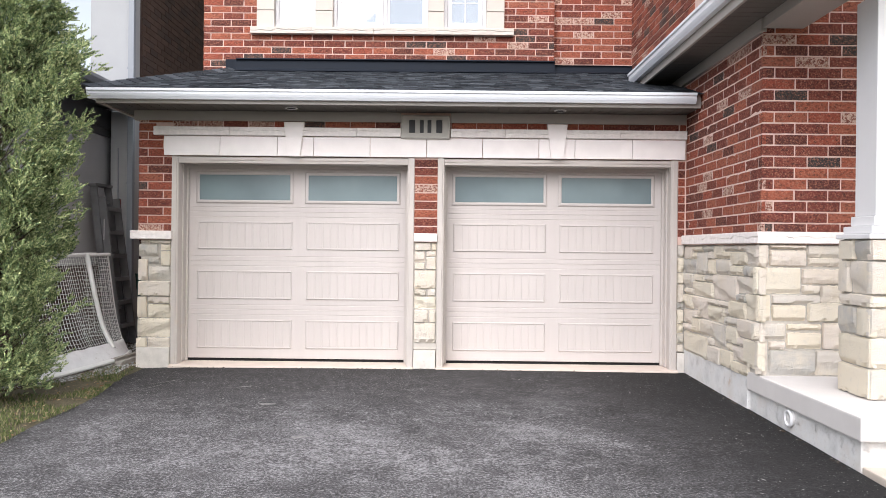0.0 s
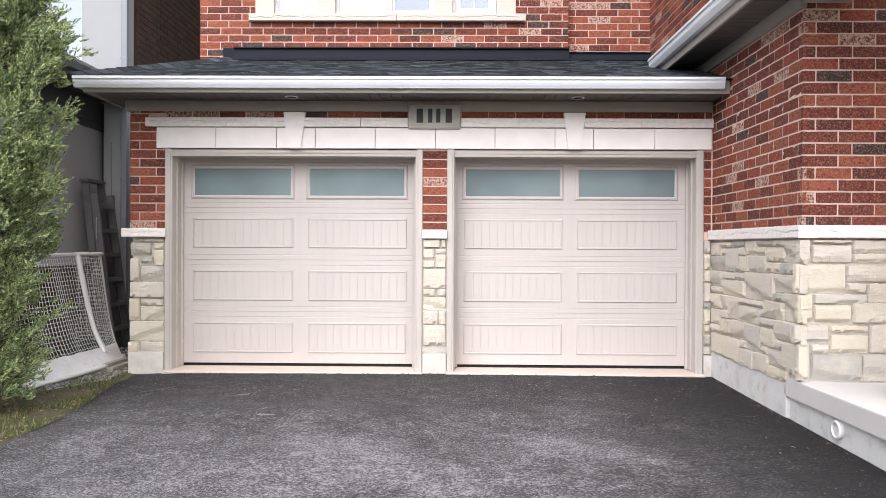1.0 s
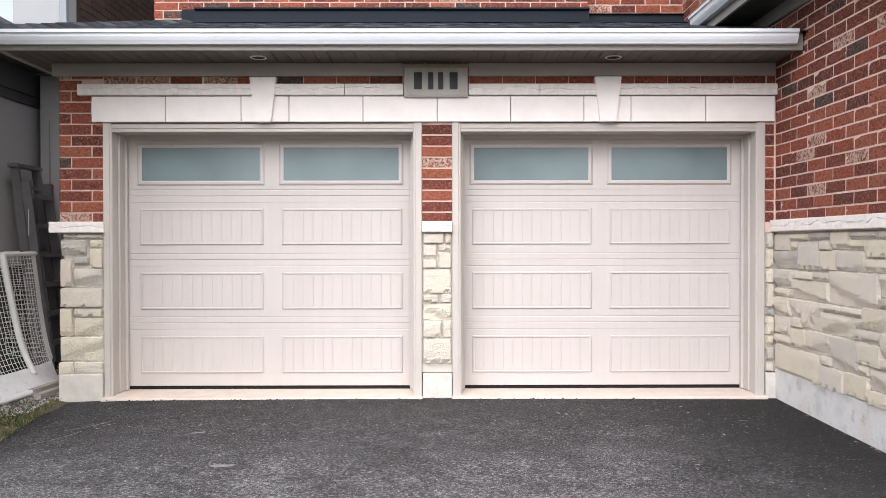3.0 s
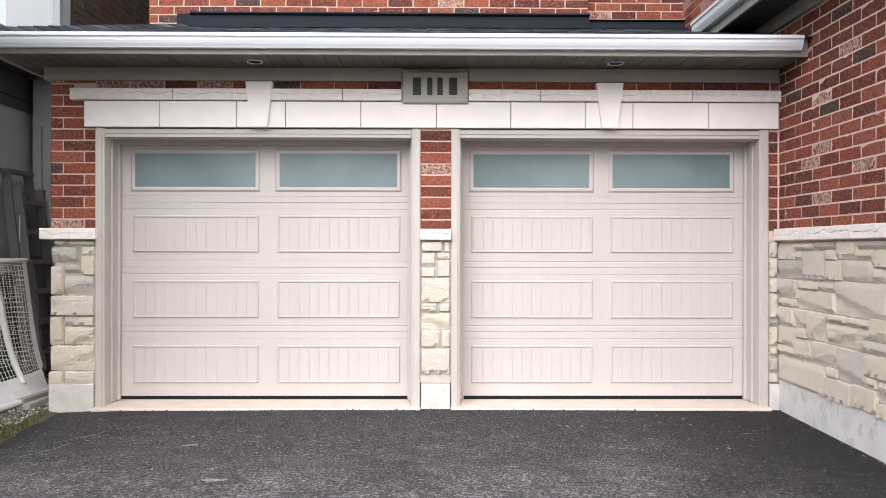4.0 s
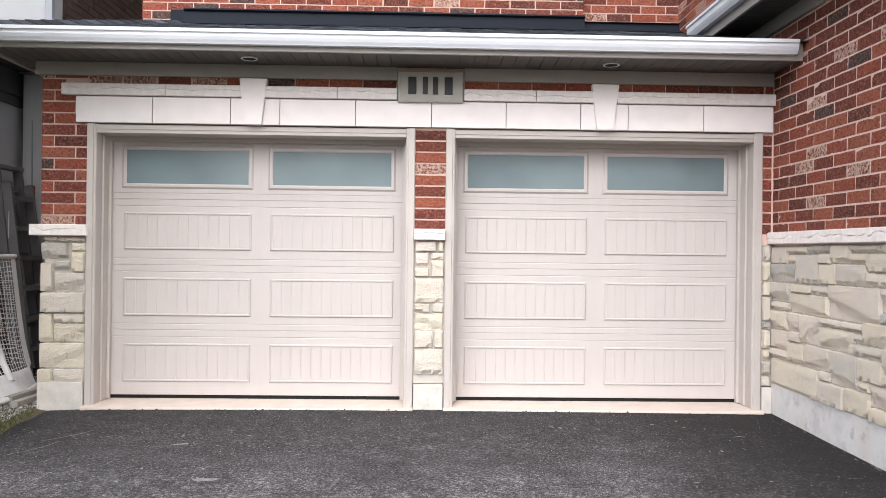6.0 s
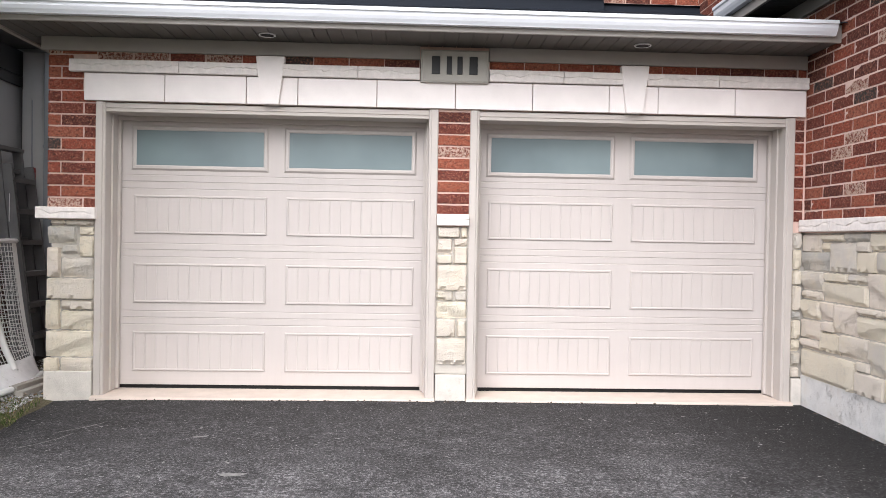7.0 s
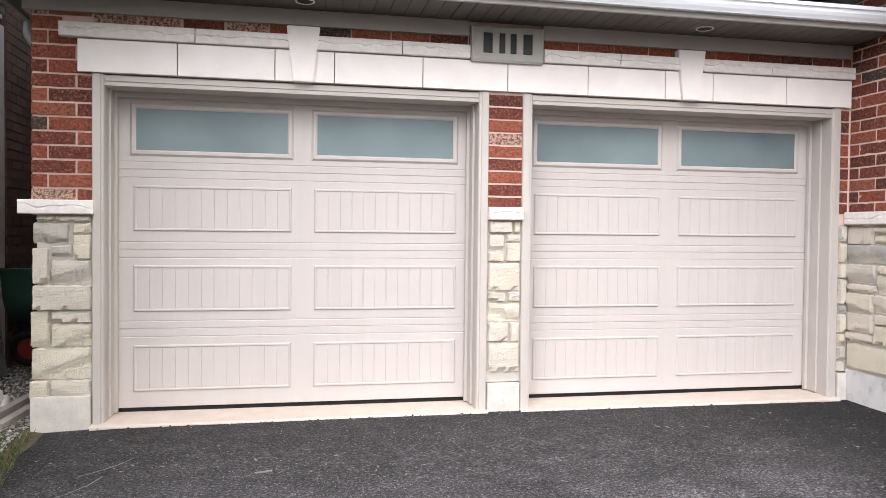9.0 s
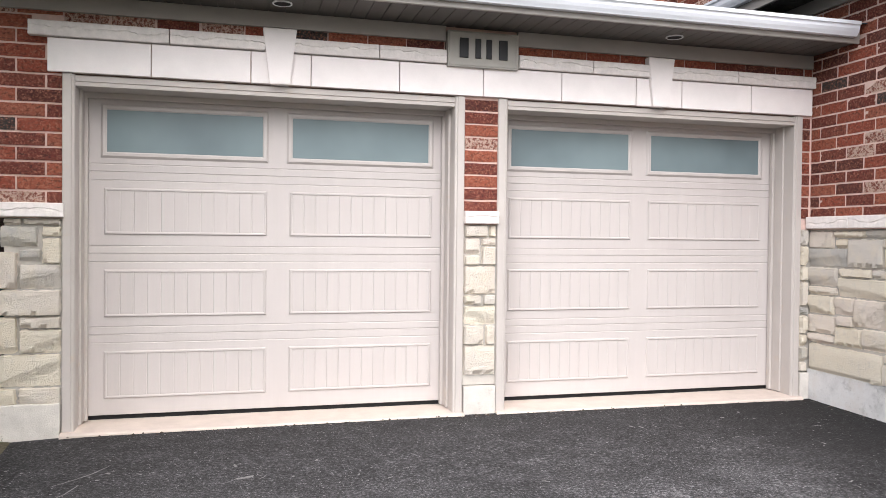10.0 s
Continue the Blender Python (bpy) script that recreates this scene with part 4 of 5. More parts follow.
part("column_base", bm, WHITE, pier)
part("shaft", box(bmesh.new(), cx - 0.135, cx + 0.135, cy - 0.135, cy + 0.135, 1.862, 3.383, 0.006), WHITE, pier)

# ---- neighbouring house ----
NX, NY = -4.10, 10.0
house = thing("neighbour_house", (-6.5, 12.0, 0.3), "grey stucco house with a dark brown brick side wall", "house")
part("front_wall", box(bmesh.new(), -4.64, NX - 0.012, NY, NY + 0.3, 3.41, 7.5), STUCCO, house, "grey stucco upper wall")
part("lower_wall", box(bmesh.new(), -4.78, -4.45, 7.7, NY + 0.24, 1.35, 3.5), STUCCO_LOW, house, "grey stucco lower wall facing the garage")
# lower wall part added in dark brick to darken the net's background
part("plinth", box(bmesh.new(), -4.78, -4.44, 7.7, NY + 0.24, 0.1, 1.348), DARK_BRICK, house, "dark brown plinth, added to darken the wall behind the net")
part("corner_wall", box(bmesh.new(), -4.36, NX - 0.014, NY + 0.002, NY + 0.35, 0.1, 3.355), STUCCO_LOW, house)
for p in ((-4.46, -4.365, NY + 0.16, NY + 0.34, 0.1, 3.38), (-4.47, -4.425, 7.7, NY + 0.158, 3.03, 3.13), (-4.47, -4.41, 7.7, NY + 0.158, 3.132, 3.38)):
    part("trim_board", box(bmesh.new(), *p, 0.006), STUCCO_DARK, house, "dark grey trim board")
# low roof whose eave runs back between the houses
part("eave_soffit", box(bmesh.new(), -4.77, -4.02, 7.7, NY - 0.002, 3.385, 3.42), STUCCO_DARK, house)
part("eave_fascia", box(bmesh.new(), -4.018, -3.99, 7.7, NY - 0.002, 3.375, 3.50, 0.004), STUCCO_DARK, house, "dark grey fascia")
part("eave_gutter", prism(bmesh.new(), [(-3.90, 3.50), (-3.90, 3.535), (-3.985, 3.535), (-3.985, 3.44), (-3.935, 3.44)], "y", 7.7, NY - 0.004), PIPE, house, "grey metal gutter")
part("lower_roof", prism(bmesh.new(), [(-3.97, 3.54), (-4.79, 3.84), (-4.79, 3.425), (-4.019, 3.425), (-4.019, 3.50)], "y", 7.7, NY - 0.004), SHINGLE, house, "dark shingled lower roof")
# side wall in dark brick, courses receding between the houses
part("side_wall", box(bmesh.new(), NX - 0.25, NX - 0.008, NY + 0.36, 24.0, 0.1, 7.5), DARK_BRICK, house)
bm = bmesh.new()
rng = random.Random(4)
for r in range(82):
    z = 0.3 + r * 0.0865
    y, half = NY + 0.362, r % 2
    while y < (20 if r > 30 else 16):
        y1, half = y + (0.123 if half else 0.257), False
        d = rng.uniform(0, 0.004)
        v = [bm.verts.new(p) for p in ((NX + d, y, z), (NX + d, y1, z), (NX + d, y1, z + 0.075), (NX + d, y, z + 0.075), (NX - 0.01, y, z), (NX - 0.01, y1, z), (NX - 0.01, y1, z + 0.075), (NX - 0.01, y, z + 0.075))]
        for f in ((0, 1, 2, 3), (1, 0, 4, 5), (3, 2, 6, 7), (2, 1, 5, 6), (0, 3, 7, 4)):
            bm.faces.new([v[i] for i in f])
        y = y1 + 0.011
bmesh.ops.recalc_face_normals(bm, faces=bm.faces)
tagged(part("side_bricks", bm, DARK_BRICK, house, "dark brown brick side wall"), kind="stuff")
part("side_eave", box(bmesh.new(), NX - 0.3, NX + 0.45, 12.6, 24.0, 6.3, 6.5), STUCCO_DARK, house)
part("far_fence", box(bmesh.new(), NX + 0.005, LEFT_X + 0.0, 16.2, 16.26, 0.1, 2.0), STUCCO_DARK, house)
downspout = thing("downspout", (NX + 0.02, NY - 0.04, 0.3), "square grey metal downspout at the neighbour's corner", "downspout")
part("pipe", box(bmesh.new(), NX - 0.015, NX + 0.06, NY - 0.075, NY - 0.005, 0.32, 7.4, 0.006), PIPE, downspout)
for z in (0.9, 2.4, 3.9, 5.4):
    part("strap", box(bmesh.new(), NX - 0.02, NX + 0.065, NY - 0.080, NY - 0.001, z, z + 0.03, 0.002), PIPE, downspout)
part("wall_cable", rod(bmesh.new(), (NX - 0.15, NY - 0.006, 0.5), (NX - 0.16, NY - 0.006, 2.88), 0.007, 6), PIPE, house, "pale cable on the wall")


def curved_tube(name, points, radius, mat, parent, label=""):
    """A round tube along a smooth line of points."""
    cu = bpy.data.curves.new(name, "CURVE")
    cu.dimensions, cu.bevel_depth, cu.bevel_resolution, cu.resolution_u = "3D", radius, 3, 8
    sp = cu.splines.new("BEZIER")
    sp.bezier_points.add(len(points) - 1)
    for b, p in zip(sp.bezier_points, points):
        b.co = Vector(p) - at_of(parent)
        b.handle_left_type = b.handle_right_type = "AUTO"
    tmp = new(name + "_line", cu)
    data = bpy.data.meshes.new_from_object(tmp.evaluated_get(bpy.context.evaluated_depsgraph_get()))
    bpy.data.objects.remove(tmp)
    data.name = name
    data.materials.clear()
    data.materials.append(mat)
    for p in data.polygons:
        p.use_smooth = True
    ob = new(name, data)
    ob.parent = parent
    if label:
        ob["label"] = label
    return ob


own_spout = thing("downspout", (LEFT_X - 0.06, 8.75, 0.4), "taupe corrugated downspout elbow at the garage corner", "downspout")
curved_tube("elbow", [(-3.42, 8.75, 3.02), (-3.42, 8.75, 2.93), (-3.30, 8.78, 2.80), (LEFT_X - 0.05, 8.8, 2.68), (LEFT_X - 0.05, 8.8, 2.5)], 0.036, PIPE, own_spout)
part("pipe", box(bmesh.new(), LEFT_X - 0.085, LEFT_X - 0.012, 8.76, 8.84, 0.33, 2.52, 0.006), STUCCO_DARK, own_spout)

# ---- hockey goal with its net ----
goal = thing("hockey_goal", (-4.0, 8.3, 0.32), "white hockey goal with square netting and canvas skirt", "hockey goal")
TOP = [(-4.16, 7.35), (-4.16, 7.9), (-4.16, 8.4), (-4.13, 8.85), (-4.04, 9.2), (-4.12, 9.42), (-4.62, 9.50)]
LOW = [(-3.66, 6.95), (-3.585, 7.5), (-3.53, 8.0), (-3.51, 8.4), (-3.60, 8.82), (-3.80, 9.25), (-4.62, 9.52)]


def along_line(line, t):
    """The place at share t of a line, by even steps between its points."""
    s = max(0.0, min(0.9999, t)) * (len(line) - 1)
    i, f = int(s), s - int(s)
    f = f * f * (3 - 2 * f) * 0.35 + f * 0.65
    return Vector((*line[i], 0)).lerp(Vector((*line[i + 1], 0)), f)


def net_place(t, s):
    """s goes from the top bar (0) to the ground (1); the net flares towards its foot."""
    p = along_line(TOP, t).lerp(along_line(LOW, t), 0.66 * s + 0.34 * s ** 6)
    p.z = 1.485 - 1.14 * s - 0.03 * math.sin(math.pi * s) + 0.008 * noise.noise((t * 20, s * 6, 1))
    return p


cols, rows_n = 60, 23
bm = bmesh.new()


def strand(bm, a, b, r):
    d = (b - a)
    n1 = d.cross(Vector((0.3, 0.2, 1))).normalized() * r
    n2 = d.cross(n1).normalized() * r
    q = [bm.verts.new(c + o) for c in (a, b) for o in (n1, n2, -n1, -n2)]
    for i in range(4):
        bm.faces.new((q[i], q[(i + 1) % 4], q[4 + (i + 1) % 4], q[4 + i]))


grid = [[net_place(c / cols, 0.87 * r / rows_n) + Vector((0, 0, 0.004 * noise.noise((c * 0.9, r * 0.7, 2)))) for c in range(cols + 1)] for r in range(rows_n + 1)]
for r in range(rows_n + 1):
    for c in range(cols + 1):
        if c < cols:
            strand(bm, grid[r][c], grid[r][c + 1], 0.0026)
        if r < rows_n:
            strand(bm, grid[r][c], grid[r + 1][c], 0.0026)
tagged(part("netting", bm, NETTING, goal, "white square cord netting"), kind="stuff")
bm = bmesh.new()
sk = [[bm.verts.new(net_place(0.68 * c / 60, s) + Vector((0.012 * noise.noise((c * 0.35, s * 9, 7)) + 0.006, 0, 0))) for c in range(61)] for s in (0.85, 0.89, 0.93, 0.97, 1.0)]
for a, b in zip(sk, sk[1:]):
    for c in range(60):
        bm.faces.new((a[c], a[c + 1], b[c + 1], b[c]))
skirt = part("skirt", bm, SKIRT, goal, "creased white canvas skirt", True)
so = skirt.modifiers.new("cloth", "SOLIDIFY")
so.thickness = 0.006
curved_tube("base_tube", [net_place(k / 10, 1.0) + Vector((0.012, 0, 0.012)) for k in range(8)], 0.024, TUBE, goal)
curved_tube("top_tube", [net_place(k / 10, 0.0) for k in range(11)], 0.021, TUBE, goal)
curved_tube("corner_brace", [net_place(0.5 - 0.01 * s, s * 0.9) + Vector((0.014, 0, 0)) for s in (0, 0.25, 0.5, 0.75, 1.0)], 0.026, NETTING, goal, "white lacing strip")
# dark ground sheet, added so that the inside of the net reads dark
bm = bmesh.new()
bed = [[bm.verts.new((x, y, fall(y) + 0.03 + 0.02 * noise.noise((x * 4, y * 4, 8)) - (0.05 if j in (0, 12) or i == 12 else 0))) for i, x in enumerate([-8 + 4.22 * k / 12 for k in range(13)])] for j, y in enumerate([6.9 + 3.2 * k / 12 for k in range(13)])]
for a, b in zip(bed, bed[1:]):
    for i in range(12):
        bm.faces.new((a[i], a[i + 1], b[i + 1], b[i]))
tagged(part("mulch_bed", bm, NET_DARK, smooth=True), "added dark ground sheet behind the goal", "planting bed", kind="structure")

# ---- stepladder ----
ladder = thing("stepladder", (-4.08, 9.65, 0.32), "folded grey aluminium stepladder leaning by the wall", "ladder")
for top, foot, lift, name in (((-4.22, 2.20), (-3.98, 0.335), 0.0, "front_rail"), ((-4.33, 2.36), (-4.09, 0.335), 0.0, "rear_rail")):
    for y in (9.43, 9.87):
        part(name, beam(bmesh.new(), (foot[0], y, foot[1]), (top[0], y + 0.02 * (1 if y < 9.6 else -1), top[1]), 0.028, 0.085, (0, 1, 0)), ALUMINIUM, ladder)
for k in range(6):
    z = 0.60 + 0.292 * k
    x = -3.98 - 0.24 * (z - 0.335) / 1.865
    step = part("step", box(bmesh.new(), x - 0.045, x + 0.05, 9.44, 9.86, z - 0.012, z + 0.012, 0.004), ALUMINIUM, ladder)
    part("step_lip", box(bmesh.new(), x + 0.051, x + 0.056, 9.45, 9.85, z - 0.032, z + 0.013), ALUMINIUM, step)
for z in (0.8, 1.5, 2.15):
    x = -4.09 - 0.24 * (z - 0.335) / 2.025
    part("cross_brace", box(bmesh.new(), x - 0.015, x + 0.015, 9.45, 9.85, z - 0.02, z + 0.02, 0.003), ALUMINIUM, ladder)
part("top_cap", box(bmesh.new(), -4.38, -4.28, 9.41, 9.89, 2.335, 2.375, 0.008), ALUMINIUM, ladder)
part("hinge", box(bmesh.new(), -4.245, -4.175, 9.855, 9.905, 2.06, 2.20, 0.006), RED, ladder, "red plastic hinge plate")
part("label_sticker", box(bmesh.new(), -4.175, -4.170, 9.405, 9.412, 1.66, 1.92), WHITE, ladder, "worn pale sticker")

# ---- wheelbarrow between the houses ----
barrow = thing("wheelbarrow", (-3.95, 10.6, 0.33), "dark green wheelbarrow with black handles and red wheel", "wheelbarrow")
bm = bmesh.new()
outer = []
for z, hx, hy in ((1.22, 0.30, 0.42), (1.20, 0.28, 0.40), (0.95, 0.26, 0.34), (0.72, 0.16, 0.22)):
    outer.append([bm.verts.new((-3.98 + hx * math.copysign(abs(math.cos(a)) ** 0.5, math.cos(a)), 10.62 + hy * math.copysign(abs(math.sin(a)) ** 0.5, math.sin(a)), z)) for a in [k * math.tau / 24 for k in range(24)]])
for a, b in zip(outer, outer[1:]):
    for k in range(24):
        bm.faces.new((a[k], b[k], b[(k + 1) % 24], a[(k + 1) % 24]))
bm.faces.new(outer[-1][::-1])
bmesh.ops.recalc_face_normals(bm, faces=bm.faces)
tray = part("tray", bm, GREEN_TRAY, barrow, "dark green tray", True)
so = tray.modifiers.new("shell", "SOLIDIFY")
so.thickness = 0.008
for s in (-0.2, 0.2):
    part("handle", rod(bmesh.new(), (-3.98 + s, 10.1, 1.30), (-3.98 + s * 0.4, 11.1, 0.55), 0.017, 8), DARK_STEEL, barrow)
    part("leg", rod(bmesh.new(), (-3.98 + s, 10.55, 0.9), (-3.98 + s, 10.5, 0.33), 0.014, 8), DARK_STEEL, barrow)
wheel_at = Matrix.Translation((-3.90, 10.32, 0.50)) @ Matrix.Rotation(radians(90), 4, "X") @ Matrix.Rotation(radians(12), 4, "X")
bm = bmesh.new()
ring = []
for k in range(24):
    a = k * math.tau / 24
    ring.append([bm.verts.new(wheel_at @ Vector(((0.135 + 0.035 * math.cos(b)) * math.cos(a), (0.135 + 0.035 * math.cos(b)) * math.sin(a), 0.035 * math.sin(b)))) for b in [j * math.tau / 8 for j in range(8)]])
for k in range(24):
    for j in range(8):
        bm.faces.new((ring[k][j], ring[(k + 1) % 24][j], ring[(k + 1) % 24][(j + 1) % 8], ring[k][(j + 1) % 8]))
tyre = part("tyre", bm, SEAL, barrow, "black rubber tyre", True)
bm = bmesh.new()
bmesh.ops.create_cone(bm, cap_ends=True, segments=24, radius1=0.10, radius2=0.10, depth=0.03, matrix=wheel_at)
part("hub", bm, RED, tyre, "red wheel hub")

# ---- timber edging by the pier ----
for dx, z, y0, y1 in ((0.0, 0.325, 8.08, 10.2), (-0.10, 0.345, 8.18, 10.0)):
    edge_beam = thing("edging_beam", (-3.33 + dx, (y0 + y1) / 2, z - 0.04), "weathered grey timber edging beam on the gravel", "edging", "edging beams")
    part("timber", beam(bmesh.new(), (-3.40 + dx, y0, z), (-3.28 + dx, y1, z), 0.06, 0.075, (1, 0, 0)), plain("weathered_timber", (0.34, 0.32, 0.29), 0.9, 0, 0.2, 0.2, 6, 90, 0.5) if dx == 0 else bpy.data.materials["weathered_timber"], edge_beam)

# ---- gravel, grass, leaf litter ----
rng = random.Random(11)


def soil_z(x, y):
    return fall(y) - 0.035 + 0.03 + 0.018 * noise.noise((x * 1.7, y * 1.7, 0))


bm = bmesh.new()
for k in range(5200):
    y = 6.9 + 4.9 * rng.random() ** 1.8
    x = rng.uniform(-4.08, -3.2)
    if x > drive_left(min(y, 7.95)) - 0.06 or (y < 7.75 and x > -3.12 - (7.75 - y) * 0.75):
        continue
    r = rng.uniform(0.006, 0.017)
    c = Vector((x, y, soil_z(x, y) + r * 0.35))
    v = [bm.verts.new(c + Vector(p) * r * rng.uniform(0.7, 1.2)) for p in ((1, 0, 0), (0, 1, 0), (-1, 0, 0), (0, -1, 0), (0, 0, 0.7), (0, 0, -0.6))]
    for i in range(4):
        bm.faces.new((v[i], v[(i + 1) % 4], v[4]))
        bm.faces.new((v[(i + 1) % 4], v[i], v[5]))
tagged(part("gravel", bm, GRAVEL), "pale grey crushed gravel beside the pier", "gravel", kind="stuff")
bm = bmesh.new()
for k in range(16000):
    y = rng.uniform(3.4, 7.95)
    l = drive_left(y)
    x = l + 0.03 - 1.25 * rng.random() ** 1.25
    if noise.noise((x * 2.3, y * 2.3, 5)) < -0.12 or (y > 7.6 and rng.random() < 0.55):
        continue
    z = soil_z(x, y) - 0.004
    h = rng.uniform(0.012, 0.045)
    a = rng.uniform(0, math.tau)
    w = rng.uniform(0.002, 0.0045)
    lean = Vector((rng.uniform(-1, 1), rng.uniform(-1, 1), 0)) * h * 0.7
    s = Vector((math.cos(a), math.sin(a), 0)) * w
    p = Vector((x, y, z))
    v = [bm.verts.new(q) for q in (p - s, p + s, p + lean * 0.4 + s * 0.7 + Vector((0, 0, h * 0.6)), p + lean + Vector((0, 0, h)), p + lean * 0.4 - s * 0.7 + Vector((0, 0, h * 0.6)))]
    bm.faces.new(v)
tagged(part("grass", bm, GRASS), "thin green and straw-coloured grass along the drive", "grass", kind="stuff")
bm = bmesh.new()
for k in range(420):
    y = rng.uniform(3.6, 8.3)
    x = drive_left(min(y, 7.9)) + 0.02 - rng.random() ** 1.6 * 1.0
    p = Vector((x, y, soil_z(x, y) + rng.uniform(0.008, 0.03)))
    a, r = rng.uniform(0, math.tau), rng.uniform(0.008, 0.022)
    u, w = Vector((math.cos(a), math.sin(a), rng.uniform(-0.3, 0.3))) * r, Vector((-math.sin(a), math.cos(a), rng.uniform(-0.3, 0.3))) * r * 0.55
    v = [bm.verts.new(q) for q in (p - u, p - w, p + u, p + w + Vector((0, 0, 0.004)))]
    bm.faces.new((v[0], v[1], v[2]))
    bm.faces.new((v[0], v[2], v[3]))
tagged(part("leaf_litter", bm, pieces_material("dead_leaves", [(0.0, (0.16, 0.08, 0.04)), (0.6, (0.30, 0.19, 0.10)), (1.0, (0.45, 0.34, 0.22))], 0.85)), "scattered dry brown leaves", "leaves", kind="stuff")

# ---- cedar at the drive's edge ----
TX, TY = -3.72, 6.25
cedar = thing("cedar_tree", (TX, TY, 0.29), "dense green cedar with feathery upright sprays", "tree")
bm = bmesh.new()
rng = random.Random(17)


def limb(bm, a, b, r0, r1, sides=6):
    a, b = Vector(a), Vector(b)
    turn = (b - a).to_track_quat("Z", "Y").to_matrix()
    rings = [[bm.verts.new(c + turn @ Vector((r * math.cos(k * math.tau / sides), r * math.sin(k * math.tau / sides), 0))) for k in range(sides)] for c, r in ((a, r0), (b, r1))]
    for k in range(sides):
        bm.faces.new((rings[0][k], rings[0][(k + 1) % sides], rings[1][(k + 1) % sides], rings[1][k]))


stem = [Vector((TX + 0.03 * math.sin(k), TY + 0.03 * math.cos(k * 1.3), 0.25 + 0.42 * k)) for k in range(10)]
for k in range(9):
    limb(bm, stem[k], stem[k + 1], 0.075 * (1 - k / 9.5), 0.075 * (1 - (k + 1) / 9.5), 8)
part("trunk", bm, BARK, cedar, "ridged brown bark", True)
bm = bmesh.new()


def crown_r(z):
    """Crown radius at a height."""
    pts = ((0.35, 0.50), (0.9, 0.54), (1.5, 0.62), (2.1, 0.70), (2.8, 0.80), (3.3, 0.70), (3.9, 0.46), (4.5, 0.10))
    for (a, p), (b, q) in zip(pts, pts[1:]):
        if z <= b:
            return p + (q - p) * (z - a) / (b - a)
    return 0.05


tips = []
for k in range(430):
    z = 0.40 + 3.9 * rng.random() ** 0.92
    a = rng.uniform(0, math.tau)
    bulge = 1 + 0.24 * noise.noise((math.cos(a) * 1.6, math.sin(a) * 1.6, z * 1.7)) + rng.uniform(-0.12, 0.10)
    r = 0.87 * crown_r(z) * bulge
    end = Vector((TX + r * math.cos(a), TY + r * math.sin(a), z))
    base_z = max(0.35, z - r * rng.uniform(0.5, 1.0))
    start = Vector((TX, TY, base_z))
    limb(bm, start, end, 0.006, 0.0015, 4)
    tips.append((start, end, a))
tagged(part("branchwork", bm, BARK, cedar, "thin brown limbs"), kind="stuff")
verts, faces = [], []


def frond(p, d, size):
    """A flat feathery spray: a spine with narrow leaflets on both sides."""
    side = d.cross(Vector((rng.uniform(-1, 1), rng.uniform(-1, 1), rng.uniform(-0.4, 0.4)))).normalized()
    n = rng.randint(6, 8)
    for i in range(n):
        f = i / n
        for s in (-1, 1):
            q = p + d * size * f
            lv = (d * rng.uniform(0.6, 1.0) + side * s * rng.uniform(0.3, 0.65)).normalized() * size * (0.40 - 0.22 * f)
            across = lv.cross(Vector((rng.uniform(-1, 1), rng.uniform(-1, 1), 0.3))).normalized() * size * 0.052
            k = len(verts)
            verts.extend((q, q + lv * 0.45 + across, q + lv, q + lv * 0.45 - across))
            faces.append((k, k + 1, k + 2, k + 3))
    k = len(verts)
    w = side * size * 0.03
    verts.extend((p - w, p + w, p + d * size * 1.05))
    faces.append((k, k + 1, k + 2))


for start, end, a in tips:
    sparse = 0.5 if end.z < 0.95 else 1.0
    # each limb carries a few plumes, dense along their own axes, with gaps between
    for plume in range(6):
        f = rng.uniform(0.35, 1.0) ** 0.65
        root = start.lerp(end, f) + Vector((rng.gauss(0, 0.05), rng.gauss(0, 0.05), rng.gauss(0, 0.05)))
        axis = Vector((math.cos(a) * 0.6 + rng.gauss(0, 0.3), math.sin(a) * 0.6 + rng.gauss(0, 0.3), rng.uniform(0.35, 1.15))).normalized()
        reach = rng.uniform(0.12, 0.26)
        for k in range(int(14 * sparse)):
            g = rng.random()
            p = root + axis * reach * g + Vector((rng.gauss(0, 0.016), rng.gauss(0, 0.016), rng.gauss(0, 0.016)))
            d = (axis + Vector((rng.gauss(0, 0.38), rng.gauss(0, 0.38), rng.gauss(0, 0.28)))).normalized()
            frond(p, d, rng.uniform(0.055, 0.115) * (1.15 - 0.45 * g))
data = bpy.data.meshes.new("crown")
data.from_pydata([tuple(v - Vector((TX, TY, 0.29))) for v in verts], [], faces)
data.materials.append(FOLIAGE)
crown = new("crown", data)
crown.parent = cedar
crown["label"] = "feathery green cedar foliage"

